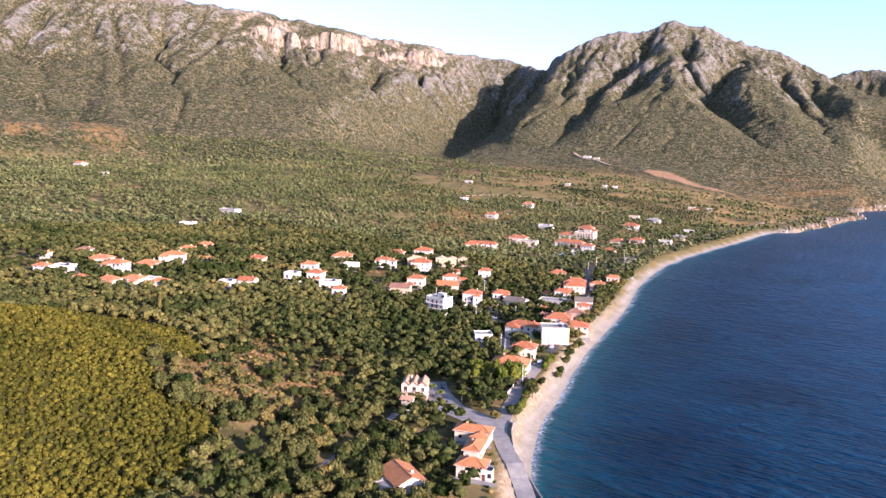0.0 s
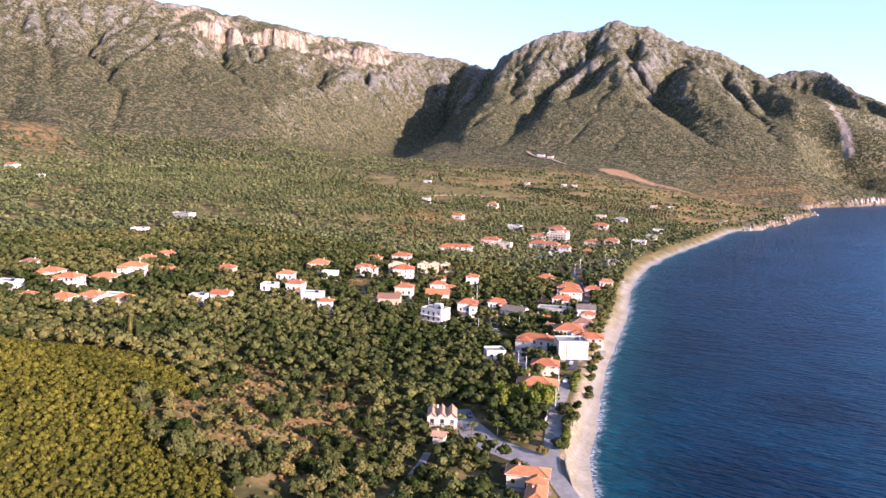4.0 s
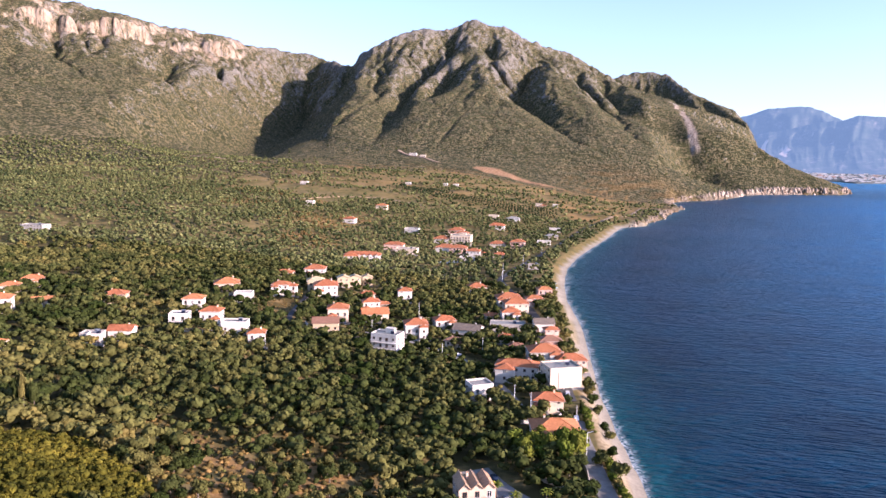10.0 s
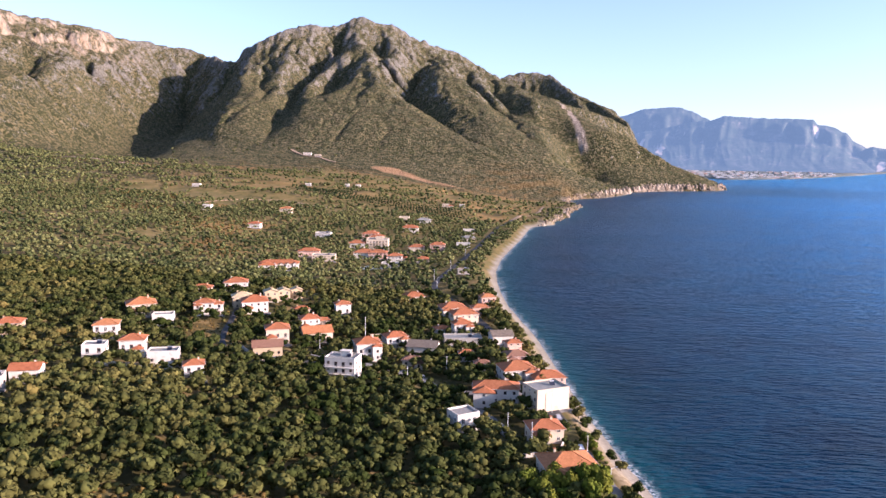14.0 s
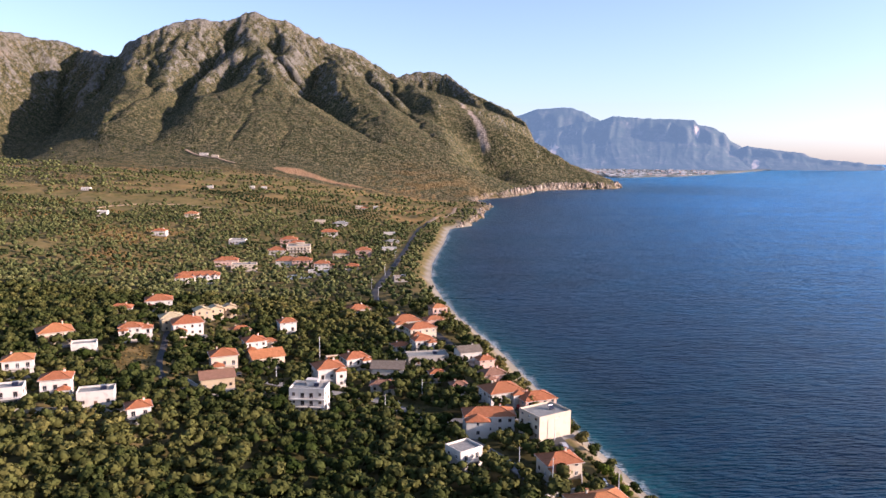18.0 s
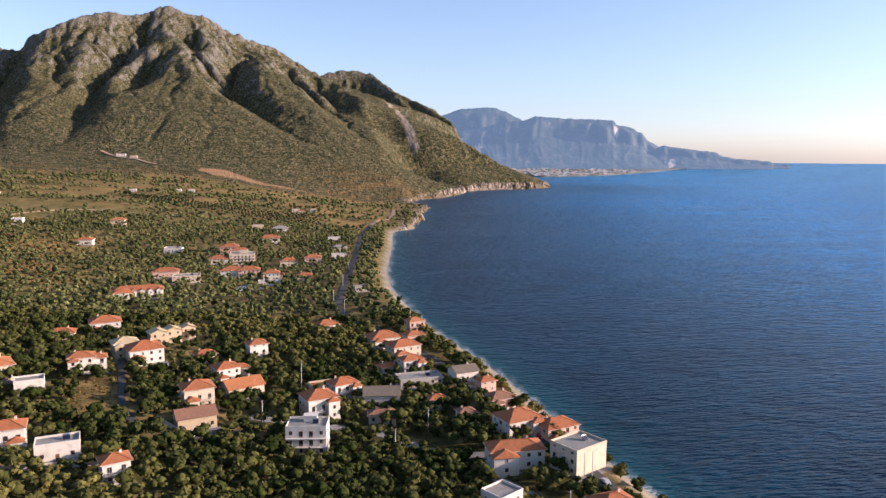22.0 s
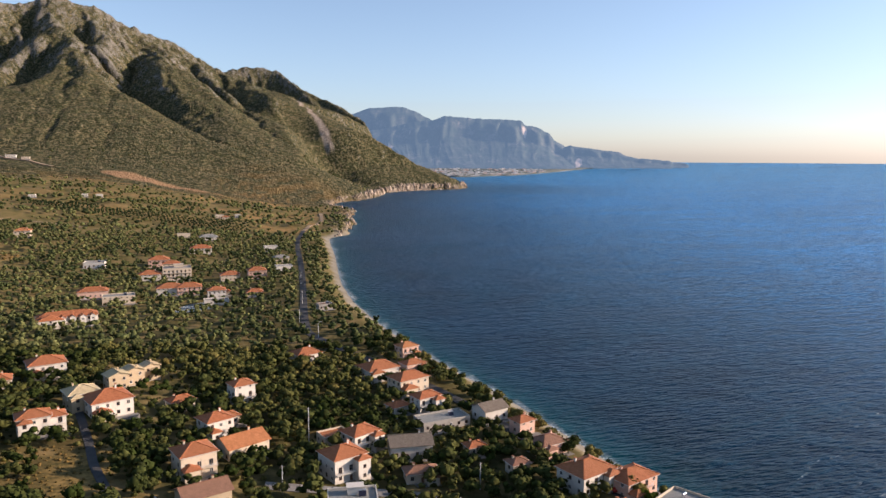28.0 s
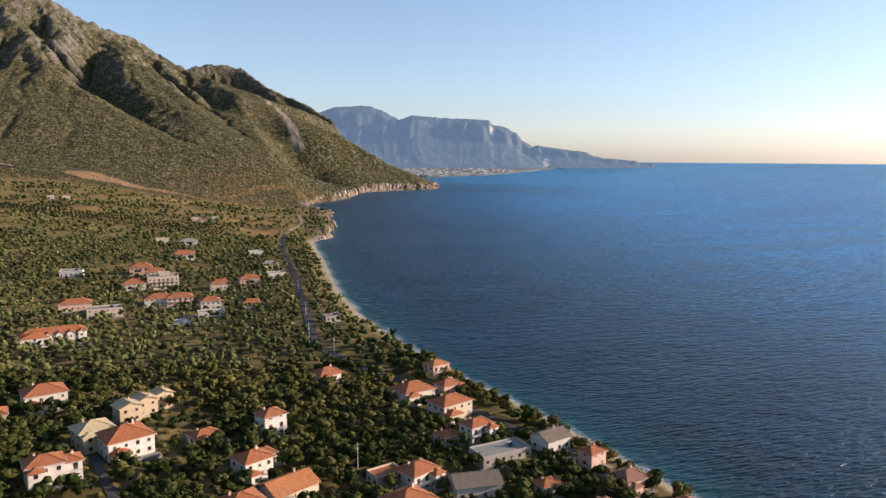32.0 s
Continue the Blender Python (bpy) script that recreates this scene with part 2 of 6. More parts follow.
def massif(x, y):
    """Bare shape of the mountains: the highest of all crests and spurs, less the gullies."""
    m = np.full(x.shape, -400.0)
    wx = x + 14 * vnoise(x / 300, y / 300, 40) + 9 * vnoise(x / 110, y / 110, 44)
    wy = y + 14 * vnoise(x / 300, y / 300, 41) + 9 * vnoise(x / 110, y / 110, 45)
    for flank, brow, line in SPURS:
        for (ax, ay, az), (bx, by, bz) in zip(line[:-1], line[1:]):
            dx, dy = bx - ax, by - ay
            t = np.clip(((wx - ax) * dx + (wy - ay) * dy) / (dx * dx + dy * dy), 0, 1)
            dist = np.hypot(wx - ax - t * dx, wy - ay - t * dy)
            sunk = 26 if flank >= 0.7 and brow == 0 and az < 640 and bx > -1150 else 0
            h = az + (bz - az) * t - sunk - flank * (np.sqrt(dist * dist + 100) - 10) - brow * (1 - np.exp(-dist / 170))
            m = np.maximum(m, h)
    cut = np.zeros(x.shape)
    for depth, half, line in GULLIES:
        for n, ((ax, ay), (bx, by)) in enumerate(zip(line[:-1], line[1:])):
            dx, dy = bx - ax, by - ay
            t = np.clip(((wx - ax) * dx + (wy - ay) * dy) / (dx * dx + dy * dy), 0, 1)
            dist = np.hypot(wx - ax - t * dx, wy - ay - t * dy)
            u = (n + t) / (len(line) - 1)
            cut = np.maximum(cut, (depth if depth > 150 else 0.62 * depth) * smooth(-0.1, 0.25, u) * smooth(1.02, 0.78 if depth > 150 else 0.45, u) * np.clip(1.05 - dist / half, 0, 1))
    m = m - cut
    up = smooth(70, 330, m)
    m = m + up * (3.0 * ridged(x / 170, y / 170, 3, 60) + 2.5 * fbm(x / 60, y / 60, 3, 61))
    return m + smooth(200, 460, m) * 10.0 * ridged(downhill(x, y) / 105, y / 620, 3, 64)


def wear(z, rounds, strength):
    """Running water cuts the slopes into ribs and branching gullies."""
    rows, cols = z.shape
    z = z.copy()
    idx = np.arange(rows * cols).reshape(rows, cols)
    shifts = [(di, dj) for di in (-1, 0, 1) for dj in (-1, 0, 1) if di or dj]
    soft = smooth(70, 170, z) * (0.22 + 0.78 * smooth(230, 430, z))
    for _ in range(rounds):
        best, to = np.zeros_like(z), idx.copy()
        pad = np.pad(z, 1, mode="edge")
        for di, dj in shifts:
            fall = (z - pad[1 + di:1 + di + rows, 1 + dj:1 + dj + cols]) / math.hypot(di, dj)
            aim_at = np.clip(np.arange(rows) + di, 0, rows - 1)[:, None] * cols + np.clip(np.arange(cols) + dj, 0, cols - 1)[None, :]
            more = fall > best
            best[more], to[more] = fall[more], aim_at[more]
        flat = z.ravel()
        order = np.argsort(flat)
        low_first, goes = order.tolist(), to.ravel().tolist()
        water = [1.0] * flat.size
        for k in reversed(low_first):
            if goes[k] != k:
                water[goes[k]] += water[k]
        push = (strength * np.sqrt(np.minimum(np.array(water), 2500.0)) * soft.ravel()).tolist()
        tall = flat.tolist()
        for k in low_first:
            f = push[k]
            if goes[k] != k:
                tall[k] = (tall[k] + f * tall[goes[k]]) / (1.0 + f)
        z = np.array(tall).reshape(rows, cols)
        pad = np.pad(z, 1, mode="edge")
        z = z + 0.025 * (pad[:-2, 1:-1] + pad[2:, 1:-1] + pad[1:-1, :-2] + pad[1:-1, 2:] - 4 * z)
    return z


CELL, GX0, GY0 = 9.5, -3100.0, 900.0
gxx, gyy = np.meshgrid(np.arange(GX0, 1000, CELL), np.arange(GY0, 4400, CELL))
BARE = massif(gxx, gyy)
WORN = wear(BARE, 22, 0.03)
# how far each spot stands proud of its surroundings, for bare ribs and overgrown hollows
PROUD = WORN.copy()
for _ in range(3):
    wide_pad = np.pad(PROUD, 2, mode="edge")
    PROUD = sum(wide_pad[2 + di:2 + di + PROUD.shape[0], 2 + dj:2 + dj + PROUD.shape[1]] for di in (-2, 0, 2) for dj in (-2, 0, 2)) / 9
PROUD = WORN - PROUD


def sampled(grid, x, y):
    u = np.clip((x - GX0) / CELL, 0, grid.shape[1] - 1.001)
    v = np.clip((y - GY0) / CELL, 0, grid.shape[0] - 1.001)
    i, j = u.astype(int), v.astype(int)
    u, v = u - i, v - j
    a, b, c, d = grid[j, i], grid[j, i + 1], grid[j + 1, i], grid[j + 1, i + 1]
    return a + (b - a) * u + (c - a + (a - b - c + d) * u) * v


def height(x, y, fine=True):
    """The land's height at x, y."""
    x, y = np.asarray(x, float), np.asarray(y, float)
    d = inland(x, y)
    rocky = smooth(1050, 1085, y)
    bank = 4.0 + 0.6 * smooth(330, 240, y)
    wide = 4.6 - 4.0 * rocky + 2.0 * smooth(500, 620, y) * smooth(1000, 900, y)
    z = np.where(d < 0, np.maximum(d * 0.12, -6), 1.3 * smooth(0, wide, d) + (bank - 1.3) * smooth(wide + 0.2, wide + 2.9, d))
    dd = np.maximum(d - 14, 0)
    z = z + 0.066 * dd * smooth(0, 160, dd) + 0.037 * np.maximum(y - 900, 0) * smooth(60, 500, d) + 0.06 * np.maximum(np.minimum(y, 2300) - 1500, 0) * smooth(1500, 1700, y) * smooth(20, 260, d)
    z = z - 11 * np.exp(-(((x + 190) / 110) ** 2 + ((y - 600) / 130) ** 2)) * smooth(30, 90, d)
    z = z - 7 * np.exp(-(((x + 190) / 140) ** 2 + ((y - 790) / 120) ** 2)) * smooth(30, 90, d)
    z = z - 12 * np.exp(-(((x + 440) / 150) ** 2 + ((y - 420) / 150) ** 2))
    z = z - 3.5 * np.exp(-(((x + 50) / 130) ** 2 + ((y - 240) / 130) ** 2)) * smooth(20, 60, d)
    # the scrub-covered knoll beside the flight
    z = z + KNOLL[2] * np.exp(-(((x - KNOLL[0]) / KNOLL[3]) ** 2 + ((y - KNOLL[1]) / KNOLL[4]) ** 2))
    z = z + fbm(x / 90, y / 90, 3, 5) * 1.2 * smooth(25, 120, d)
    # the big valley's floor lies below the rising foot of the mountains
    z = z - 85 * np.exp(-((x - np.interp(y, VALLEY[:, 1], VALLEY[:, 0])) / 150) ** 2) * smooth(1430, 1900, y)
    far = smooth(1100, 1500, np.hypot(x, y))
    sx, sy = x + 7 * vnoise(x / 31, y / 31, 46), y + 7 * vnoise(x / 31, y / 31, 47)
    m = sampled(WORN, sx, sy)
    if fine:
        m = m + smooth(60, 330, m) * 2.2 * ridged(x / 45, y / 45, 3, 66)
        m = m + smooth(230, 520, m) * 4.5 * ridged(x / 26, y / 48, 3, 70)
    # cliff band under the inland crest
    bear = np.degrees(np.arctan2(x, np.maximum(y, 1.0)))
    band = smooth(-46, -43, bear) * smooth(-29, -32, bear) * smooth(-0.5, 0.2, vnoise(x / 170, y / 170, 78))
    m = m + band * 60 * (smooth(522, 534, m + 22 * vnoise(x / 120, y / 120, 77)) - smooth(470, 660, m))
    # farm terraces at the mountain's foot
    shelf = z / 3.6 + 0.6 * vnoise(x / 60, y / 60, 36)
    z = z + terraced(x, y) * 3.6 * (smooth(0.72, 1.0, shelf - np.floor(shelf)) - (shelf - np.floor(shelf)))
    cliff = smooth(-2.0, 20.0, d + 7 * vnoise(x / 23, y / 23, 99)) * rocky * (3.5 + 2.0 * vnoise(x / 40, y / 40, 97) + (7 + 5 * vnoise(x / 55, y / 55, 98)) * smooth(2100, 2240, y))
    z = z + cliff
    k = 25.0
    m = np.minimum(m, 2 + 9 * smooth(6, 34, d) + np.maximum(d, 0) * 0.42 + np.maximum(d - 160, 0) * 0.4 + np.maximum(d, 0) * 1.5 * smooth(2850, 3200, y))
    hi = np.maximum(z, m) + k * 0.25 * np.clip(1 - np.abs(z - m) / k, 0, 1) ** 2
    # hollow behind the headland's last spur
    hollow = 72 * np.exp(-((x - np.interp(y, [2050, 2290, 2500, 2750], [225, 215, 150, 40])) / 85) ** 2) * smooth(1990, 2200, y) * smooth(2760, 2480, y)
    hi = hi - np.minimum(hollow, 0.72 * np.maximum(hi - 9, 0))
    return np.where(d < 0, z, z + (hi - z) * far)


def flat_mesh(name, co, faces, mat, smooth_shade=True, more=None):
    """A mesh from arrays of corners and of faces with as many corners each; more: a second array of faces."""
    me = bpy.data.meshes.new(name)
    sets = [np.ascontiguousarray(q, np.int32) for q in (faces, more) if q is not None]
    sizes = np.concatenate([np.full(len(q), q.shape[1]) for q in sets])
    loops = np.concatenate([q.ravel() for q in sets])
    me.vertices.add(len(co))
    me.vertices.foreach_set("co", np.ascontiguousarray(co, np.float32).ravel())
    me.loops.add(len(loops))
    me.loops.foreach_set("vertex_index", loops)
    me.polygons.add(len(sizes))
    me.polygons.foreach_set("loop_start", (np.cumsum(sizes) - sizes).astype(np.int32))
    me.polygons.foreach_set("use_smooth", np.full(len(sizes), smooth_shade))
    me.update(calc_edges=True)
    if mat is not None:
        me.materials.append(mat)
    return me


def float_attr(me, name, values):
    a = me.attributes.new(name, "FLOAT", "POINT")
    a.data.foreach_set("value", np.ascontiguousarray(values, np.float32).ravel())


def polar_grid(cx, cy, angles, radii):
    a, r = np.meshgrid(angles, radii)
    x, y = cx + r * np.sin(a), cy + r * np.cos(a)
    n, k = len(angles), len(radii)
    i = (np.arange(k - 1)[:, None] * n + np.arange(n)[None, :]).ravel()
    j = (np.arange(k - 1)[:, None] * n + (np.arange(n)[None, :] + 1) % n).ravel()
    return x.ravel(), y.ravel(), np.stack([i, j, j + n, i + n], 1)


# ground material: dry grass and soil low down, scrub and pale rock higher up
ground_mat, nt, bs = material("ground", 0.95, 0.1)
pos = place_of(nt)
up_attr, steep_attr, beach_attr, soil_attr, high_attr = attr(nt, "alpine"), attr(nt, "steep"), attr(nt, "beach"), attr(nt, "soil"), attr(nt, "high")
big = noise_tex(nt, 0.012, 5, 0.6, pos)
mid = noise_tex(nt, 0.07, 5, 0.6, pos)
small = noise_tex(nt, 0.9, 4, 0.6, pos)
field = ramp(nt, mid, [(0.3, (0.080, 0.074, 0.022)), (0.46, (0.140, 0.114, 0.040)), (0.60, (0.180, 0.134, 0.052)), (0.78, (0.26, 0.176, 0.078))])
proud_attr = attr(nt, "proud")
fallen = nt.nodes.new("ShaderNodeMapping")
fallen.inputs["Scale"].default_value = (1.0, 0.45, 0.5)
nt.links.new(pos, fallen.inputs["Vector"])
rockn = noise_tex(nt, 0.075, 9, 0.72, fallen.outputs[0])
grain = noise_tex(nt, 0.36, 6, 0.72, fallen.outputs[0])
# single bushes of two sizes over dry soil
vor = node(nt, "ShaderNodeTexVoronoi", Scale=0.16)
nt.links.new(pos, vor.inputs["Vector"])
dots = step_up(nt, maths(nt, "ADD", vor.outputs["Distance"], maths(nt, "MULTIPLY", maths(nt, "SUBTRACT", mid, 0.5), 0.9)), 0.72, 0.40)
scrub_soil = ramp(nt, mid, [(0.3, (0.100, 0.088, 0.038)), (0.55, (0.150, 0.124, 0.060)), (0.75, (0.215, 0.172, 0.098))])
scrub = mix(nt, dots, scrub_soil, ramp(nt, big, [(0.35, (0.028, 0.034, 0.013)), (0.65, (0.050, 0.054, 0.021))]))
# pale limestone: speckles on the middle slopes, whole ribs higher up
rock = ramp(nt, maths(nt, "ADD", maths(nt, "MULTIPLY", grain, 0.6), maths(nt, "MULTIPLY", rockn, 0.4)), [(0.36, (0.070, 0.066, 0.052)), (0.5, (0.140, 0.130, 0.106)), (0.64, (0.30, 0.275, 0.235))])
rocky_sum = maths(nt, "ADD", maths(nt, "ADD", maths(nt, "MULTIPLY", rockn, 0.55), maths(nt, "MULTIPLY", grain, 0.45)), maths(nt, "ADD", maths(nt, "MULTIPLY", steep_attr, 0.09), maths(nt, "ADD", maths(nt, "MULTIPLY", high_attr, 0.068), maths(nt, "MULTIPLY", proud_attr, 0.10))))
rocky_fac = step_up(nt, rocky_sum, 0.635, 0.71)
hillside = mix(nt, rocky_fac, scrub, rock)
face = nt.nodes.new("ShaderNodeMapping")
face.inputs["Scale"].default_value = (1.0, 1.0, 0.3)
nt.links.new(pos, face.inputs["Vector"])
cliff_n = noise_tex(nt, 0.045, 7, 0.75, face.outputs[0])
cliff_fac = maths(nt, "MULTIPLY", attr(nt, "cliff"), step_up(nt, cliff_n, 0.40, 0.52))
hillside = mix(nt, cliff_fac, hillside, ramp(nt, cliff_n, [(0.4, (0.20, 0.15, 0.105)), (0.52, (0.42, 0.31, 0.21)), (0.68, (0.56, 0.47, 0.37))]))
low = mix(nt, up_attr, field, hillside)
# undergrowth colour darkened for the shade among the village trees
low = mix(nt, maths(nt, "MULTIPLY", attr(nt, "grove_shade"), step_up(nt, mid, 0.62, 0.45)), low, (0.058, 0.052, 0.018))
low = mix(nt, soil_attr, low, ramp(nt, small, [(0.3, (0.15, 0.080, 0.026)), (0.5, (0.28, 0.155, 0.054)), (0.7, (0.40, 0.25, 0.105))]))
sand = ramp(nt, maths(nt, "ADD", maths(nt, "MULTIPLY", small, 0.5), maths(nt, "MULTIPLY", mid, 0.5)), [(0.35, (0.185, 0.162, 0.122)), (0.65, (0.315, 0.280, 0.215))])
# floor under the knoll's scrub: leaf colour, darkened as shade between bushes
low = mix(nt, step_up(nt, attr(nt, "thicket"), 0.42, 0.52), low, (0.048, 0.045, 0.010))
low = mix(nt, attr(nt, "gold"), low, ramp(nt, maths(nt, "ADD", maths(nt, "MULTIPLY", noise_tex(nt, 0.2, 5, 0.65, pos), 0.6), maths(nt, "MULTIPLY", small, 0.4)), [(0.38, (0.055, 0.050, 0.016)), (0.5, (0.16, 0.11, 0.036)), (0.62, (0.27, 0.18, 0.06))]))
low = mix(nt, attr(nt, "slide"), low, ramp(nt, small, [(0.3, (0.25, 0.145, 0.070)), (0.7, (0.40, 0.25, 0.135))]))
low = mix(nt, attr(nt, "bank"), low, ramp(nt, noise_tex(nt, 0.5, 5, 0.7, pos), [(0.3, (0.13, 0.105, 0.055)), (0.5, (0.27, 0.215, 0.13)), (0.7, (0.40, 0.335, 0.22))]))
low = mix(nt, attr(nt, "crag"), low, ramp(nt, noise_tex(nt, 0.16, 7, 0.75, pos), [(0.36, (0.13, 0.098, 0.072)), (0.5, (0.33, 0.265, 0.205)), (0.66, (0.50, 0.43, 0.36))]))
col = mix(nt, beach_attr, low, sand)
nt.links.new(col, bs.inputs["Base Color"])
bump(nt, bs, maths(nt, "ADD", maths(nt, "MULTIPLY", maths(nt, "MULTIPLY", dots, up_attr), 0.7), maths(nt, "MULTIPLY", maths(nt, "MULTIPLY", maths(nt, "ADD", rockn, grain), up_attr), 1.6)), 0.9, 3.0)

CX, CY = 120.0, -250.0
# one sheet: coarser near the flight where trees cover it, three times finer round the mountains
SPLIT = 3
front = np.radians(np.arange(-72, 16, 0.29))
back = np.radians(np.arange(16.05, 287.9, 4.0))
angles = np.concatenate([front, back])
radii = [3.0]
while radii[-1] < 1330:
    radii.append(radii[-1] + max(2.8, min(radii[-1] * 0.012, 11.0)))
outer = [radii[-1]]
while outer[-1] < 4700:
    outer.append(outer[-1] + (10.5 if outer[-1] < 4100 else 30.0))
turns = np.append(angles, angles[0] + 2 * math.pi)
dense = np.concatenate([turns[:-1] + (turns[1:] - turns[:-1]) * k / SPLIT for k in range(SPLIT)])
dense.sort()
gx, gy, quads = polar_grid(CX, CY, angles, np.array(radii))
gx2, gy2, quads2 = polar_grid(CX, CY, dense, np.array(outer))
n_in, n_a = len(gx), len(angles)
# the two grids share the seam: the coarse ring's corners are welded onto the fine ring
seam = np.arange(n_in)
seam[n_in - n_a:] = n_in + np.arange(n_a) * SPLIT
quads = seam[quads]
last = quads[-n_a:]
ring = n_in + (np.arange(n_a)[:, None] * SPLIT + np.arange(SPLIT + 1)[None, :]) % len(dense)
fan = np.concatenate([np.stack([last[:, 0], last[:, 1], ring[:, 3]], 1)] + [np.stack([last[:, 0], ring[:, k + 1], ring[:, k]], 1) for k in range(SPLIT)])
quads = np.concatenate([quads[:-n_a], quads2 + n_in])
gx, gy = np.concatenate([gx, gx2]), np.concatenate([gy, gy2])
gz = height(gx, gy)
gd = inland(gx, gy)
ground_me = flat_mesh("ground", np.stack([gx, gy, gz], 1), quads, ground_mat, True, fan)
proud = sampled(PROUD, gx + 7 * vnoise(gx / 31, gy / 31, 46), gy + 7 * vnoise(gx / 31, gy / 31, 47)) * smooth(1300, 1500, np.hypot(gx, gy))
float_attr(ground_me, "proud", np.clip(proud / 16.0, -1, 1))
nrm = np.empty(len(gx) * 3, np.float32)
ground_me.vertices.foreach_get("normal", nrm)
nz = nrm.reshape(-1, 3)[:, 2]
alpine = np.maximum(smooth(50, 95, gz + 25 * vnoise(gx / 150, gy / 150, 90)) * smooth(1000, 1200, np.hypot(gx, gy)), smooth(1430, 1600, gy + 40 * vnoise(gx / 90, gy / 90, 98)))
alpine = np.maximum(alpine, smooth(1070, 1130, gy) * smooth(34, 16, gd))
float_attr(ground_me, "alpine", alpine)
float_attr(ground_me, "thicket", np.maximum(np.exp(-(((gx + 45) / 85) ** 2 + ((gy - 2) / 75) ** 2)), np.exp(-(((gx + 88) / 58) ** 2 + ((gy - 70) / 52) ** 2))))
float_attr(ground_me, "grove_shade", smooth(640, 480, gy) * smooth(14, 24, gd))
float_attr(ground_me, "slide", slide(gx, gy))
float_attr(ground_me, "crag", smooth(1048, 1080, gy) * np.maximum(smooth(18, 7, gd + 9 * vnoise(gx / 19, gy / 19, 94)) * (0.42 + 0.28 * smooth(2000, 2250, gy)) * smooth(-0.55, 0.1, vnoise(gx / 33, gy / 33, 38)), 0.9 * scree(gx, gy)))
float_attr(ground_me, "steep", np.maximum(smooth(0.90, 0.66, nz), 1.3 * smooth(1070, 1130, gy) * smooth(13, 6, gd)))
float_attr(ground_me, "high", smooth(190, 520, gz + 0.09 * np.clip(gx + 900, 0, 1500)))
bearing = np.degrees(np.arctan2(gx, np.maximum(gy, 1.0)))
float_attr(ground_me, "cliff", smooth(-48, -44, bearing) * smooth(-27, -31, bearing) * smooth(450, 500, gz) * smooth(0.78, 0.60, nz) * 0.8)
coast = smooth(1050, 1120, gy)
float_attr(ground_me, "beach", smooth(5.8, 4.8, gd + 0.8 * vnoise(gx / 9, gy / 9, 91)) * (1 - 0.95 * coast))
terraces = strips(gx, gy) * smooth(160, 90, gz)
dry_slope = np.exp(-(((gx + 22) / 34) ** 2 + ((gy - 108) / 42) ** 2)) + np.exp(-(((gx + 52) / 28) ** 2 + ((gy - 146) / 14) ** 2))
gold = smooth(0.25, 0.6, np.exp(-(((gx + 130) / 10) ** 2 + ((gy - 321) / 18) ** 2)))
float_attr(ground_me, "gold", gold)
float_attr(ground_me, "bank", smooth(4.4, 5.2, gd + 0.8 * vnoise(gx / 6, gy / 6, 99)) * smooth(10.5, 8.6, gd + 1.6 * vnoise(gx / 7, gy / 7, 100)) * smooth(430, 330, gy) * 0.95)
bare = np.exp(-(((gx + 131) / 10) ** 2 + ((gy - 320) / 22) ** 2)) + 1.3 * smooth(5.0, 6.0, gd) * smooth(10, 8.5, gd) * smooth(330, 270, gy)
float_attr(ground_me, "soil", np.clip(0.12 * coast * smooth(7, 3, gd) + 0.62 * dry_field(gx, gy) * smooth(-0.5, 0.3, fbm(gx / 9, gy / 9, 3, 101)) + terraced(gx, gy) * 0.34 * smooth(0.975, 0.93, nz) + 0.3 * terraces + 0.6 * (bare - gold) + 0.75 * smooth(0.3, 0.8, dry_slope) * smooth(-0.35, 0.3, fbm(gx / 11, gy / 11, 3, 96)), 0, 0.9))
ground = tagged(new("ground", ground_me), "dry grass, olive soil and scrub-covered limestone mountains", "ground", kind="structure")

# sea
sea_mat, nt, bs = material("sea_water", 0.20, 0.22)
pos = place_of(nt)
shal = attr(nt, "shallow")
patch = noise_tex(nt, 0.022, 5, 0.6, pos)
deep = ramp(nt, patch, [(0.40, (0.0003, 0.005, 0.013)), (0.47, (0.0004, 0.015, 0.031)), (0.62, (0.0006, 0.028, 0.054))])
# open water brighter blue: sky sheen put into its colour away from shore
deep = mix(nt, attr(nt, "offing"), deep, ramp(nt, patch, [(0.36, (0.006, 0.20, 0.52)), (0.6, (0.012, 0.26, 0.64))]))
wind = nt.nodes.new("ShaderNodeMapping")
wind.inputs["Rotation"].default_value = (0, 0, radians(-12))
wind.inputs["Scale"].default_value = (0.35, 1.8, 1.0)
nt.links.new(pos, wind.inputs["Vector"])
streak = noise_tex(nt, 0.008, 7, 0.72, wind.outputs[0])
# far water paler still, its colour standing in for mirrored sky and haze
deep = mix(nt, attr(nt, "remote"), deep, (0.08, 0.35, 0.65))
deep = mix(nt, maths(nt, "MULTIPLY", step_up(nt, streak, 0.60, 0.38), 0.42), deep, (0.0003, 0.030, 0.085))
mapn = nt.nodes.new("ShaderNodeMapping")
mapn.inputs["Rotation"].default_value = (0, 0, radians(-25))
mapn.inputs["Scale"].default_value = (0.5, 1.9, 1.0)
nt.links.new(pos, mapn.inputs["Vector"])
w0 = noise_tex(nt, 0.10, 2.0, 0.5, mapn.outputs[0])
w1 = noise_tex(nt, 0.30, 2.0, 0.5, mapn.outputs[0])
w2 = noise_tex(nt, 0.8, 3, 0.6, mapn.outputs[0])
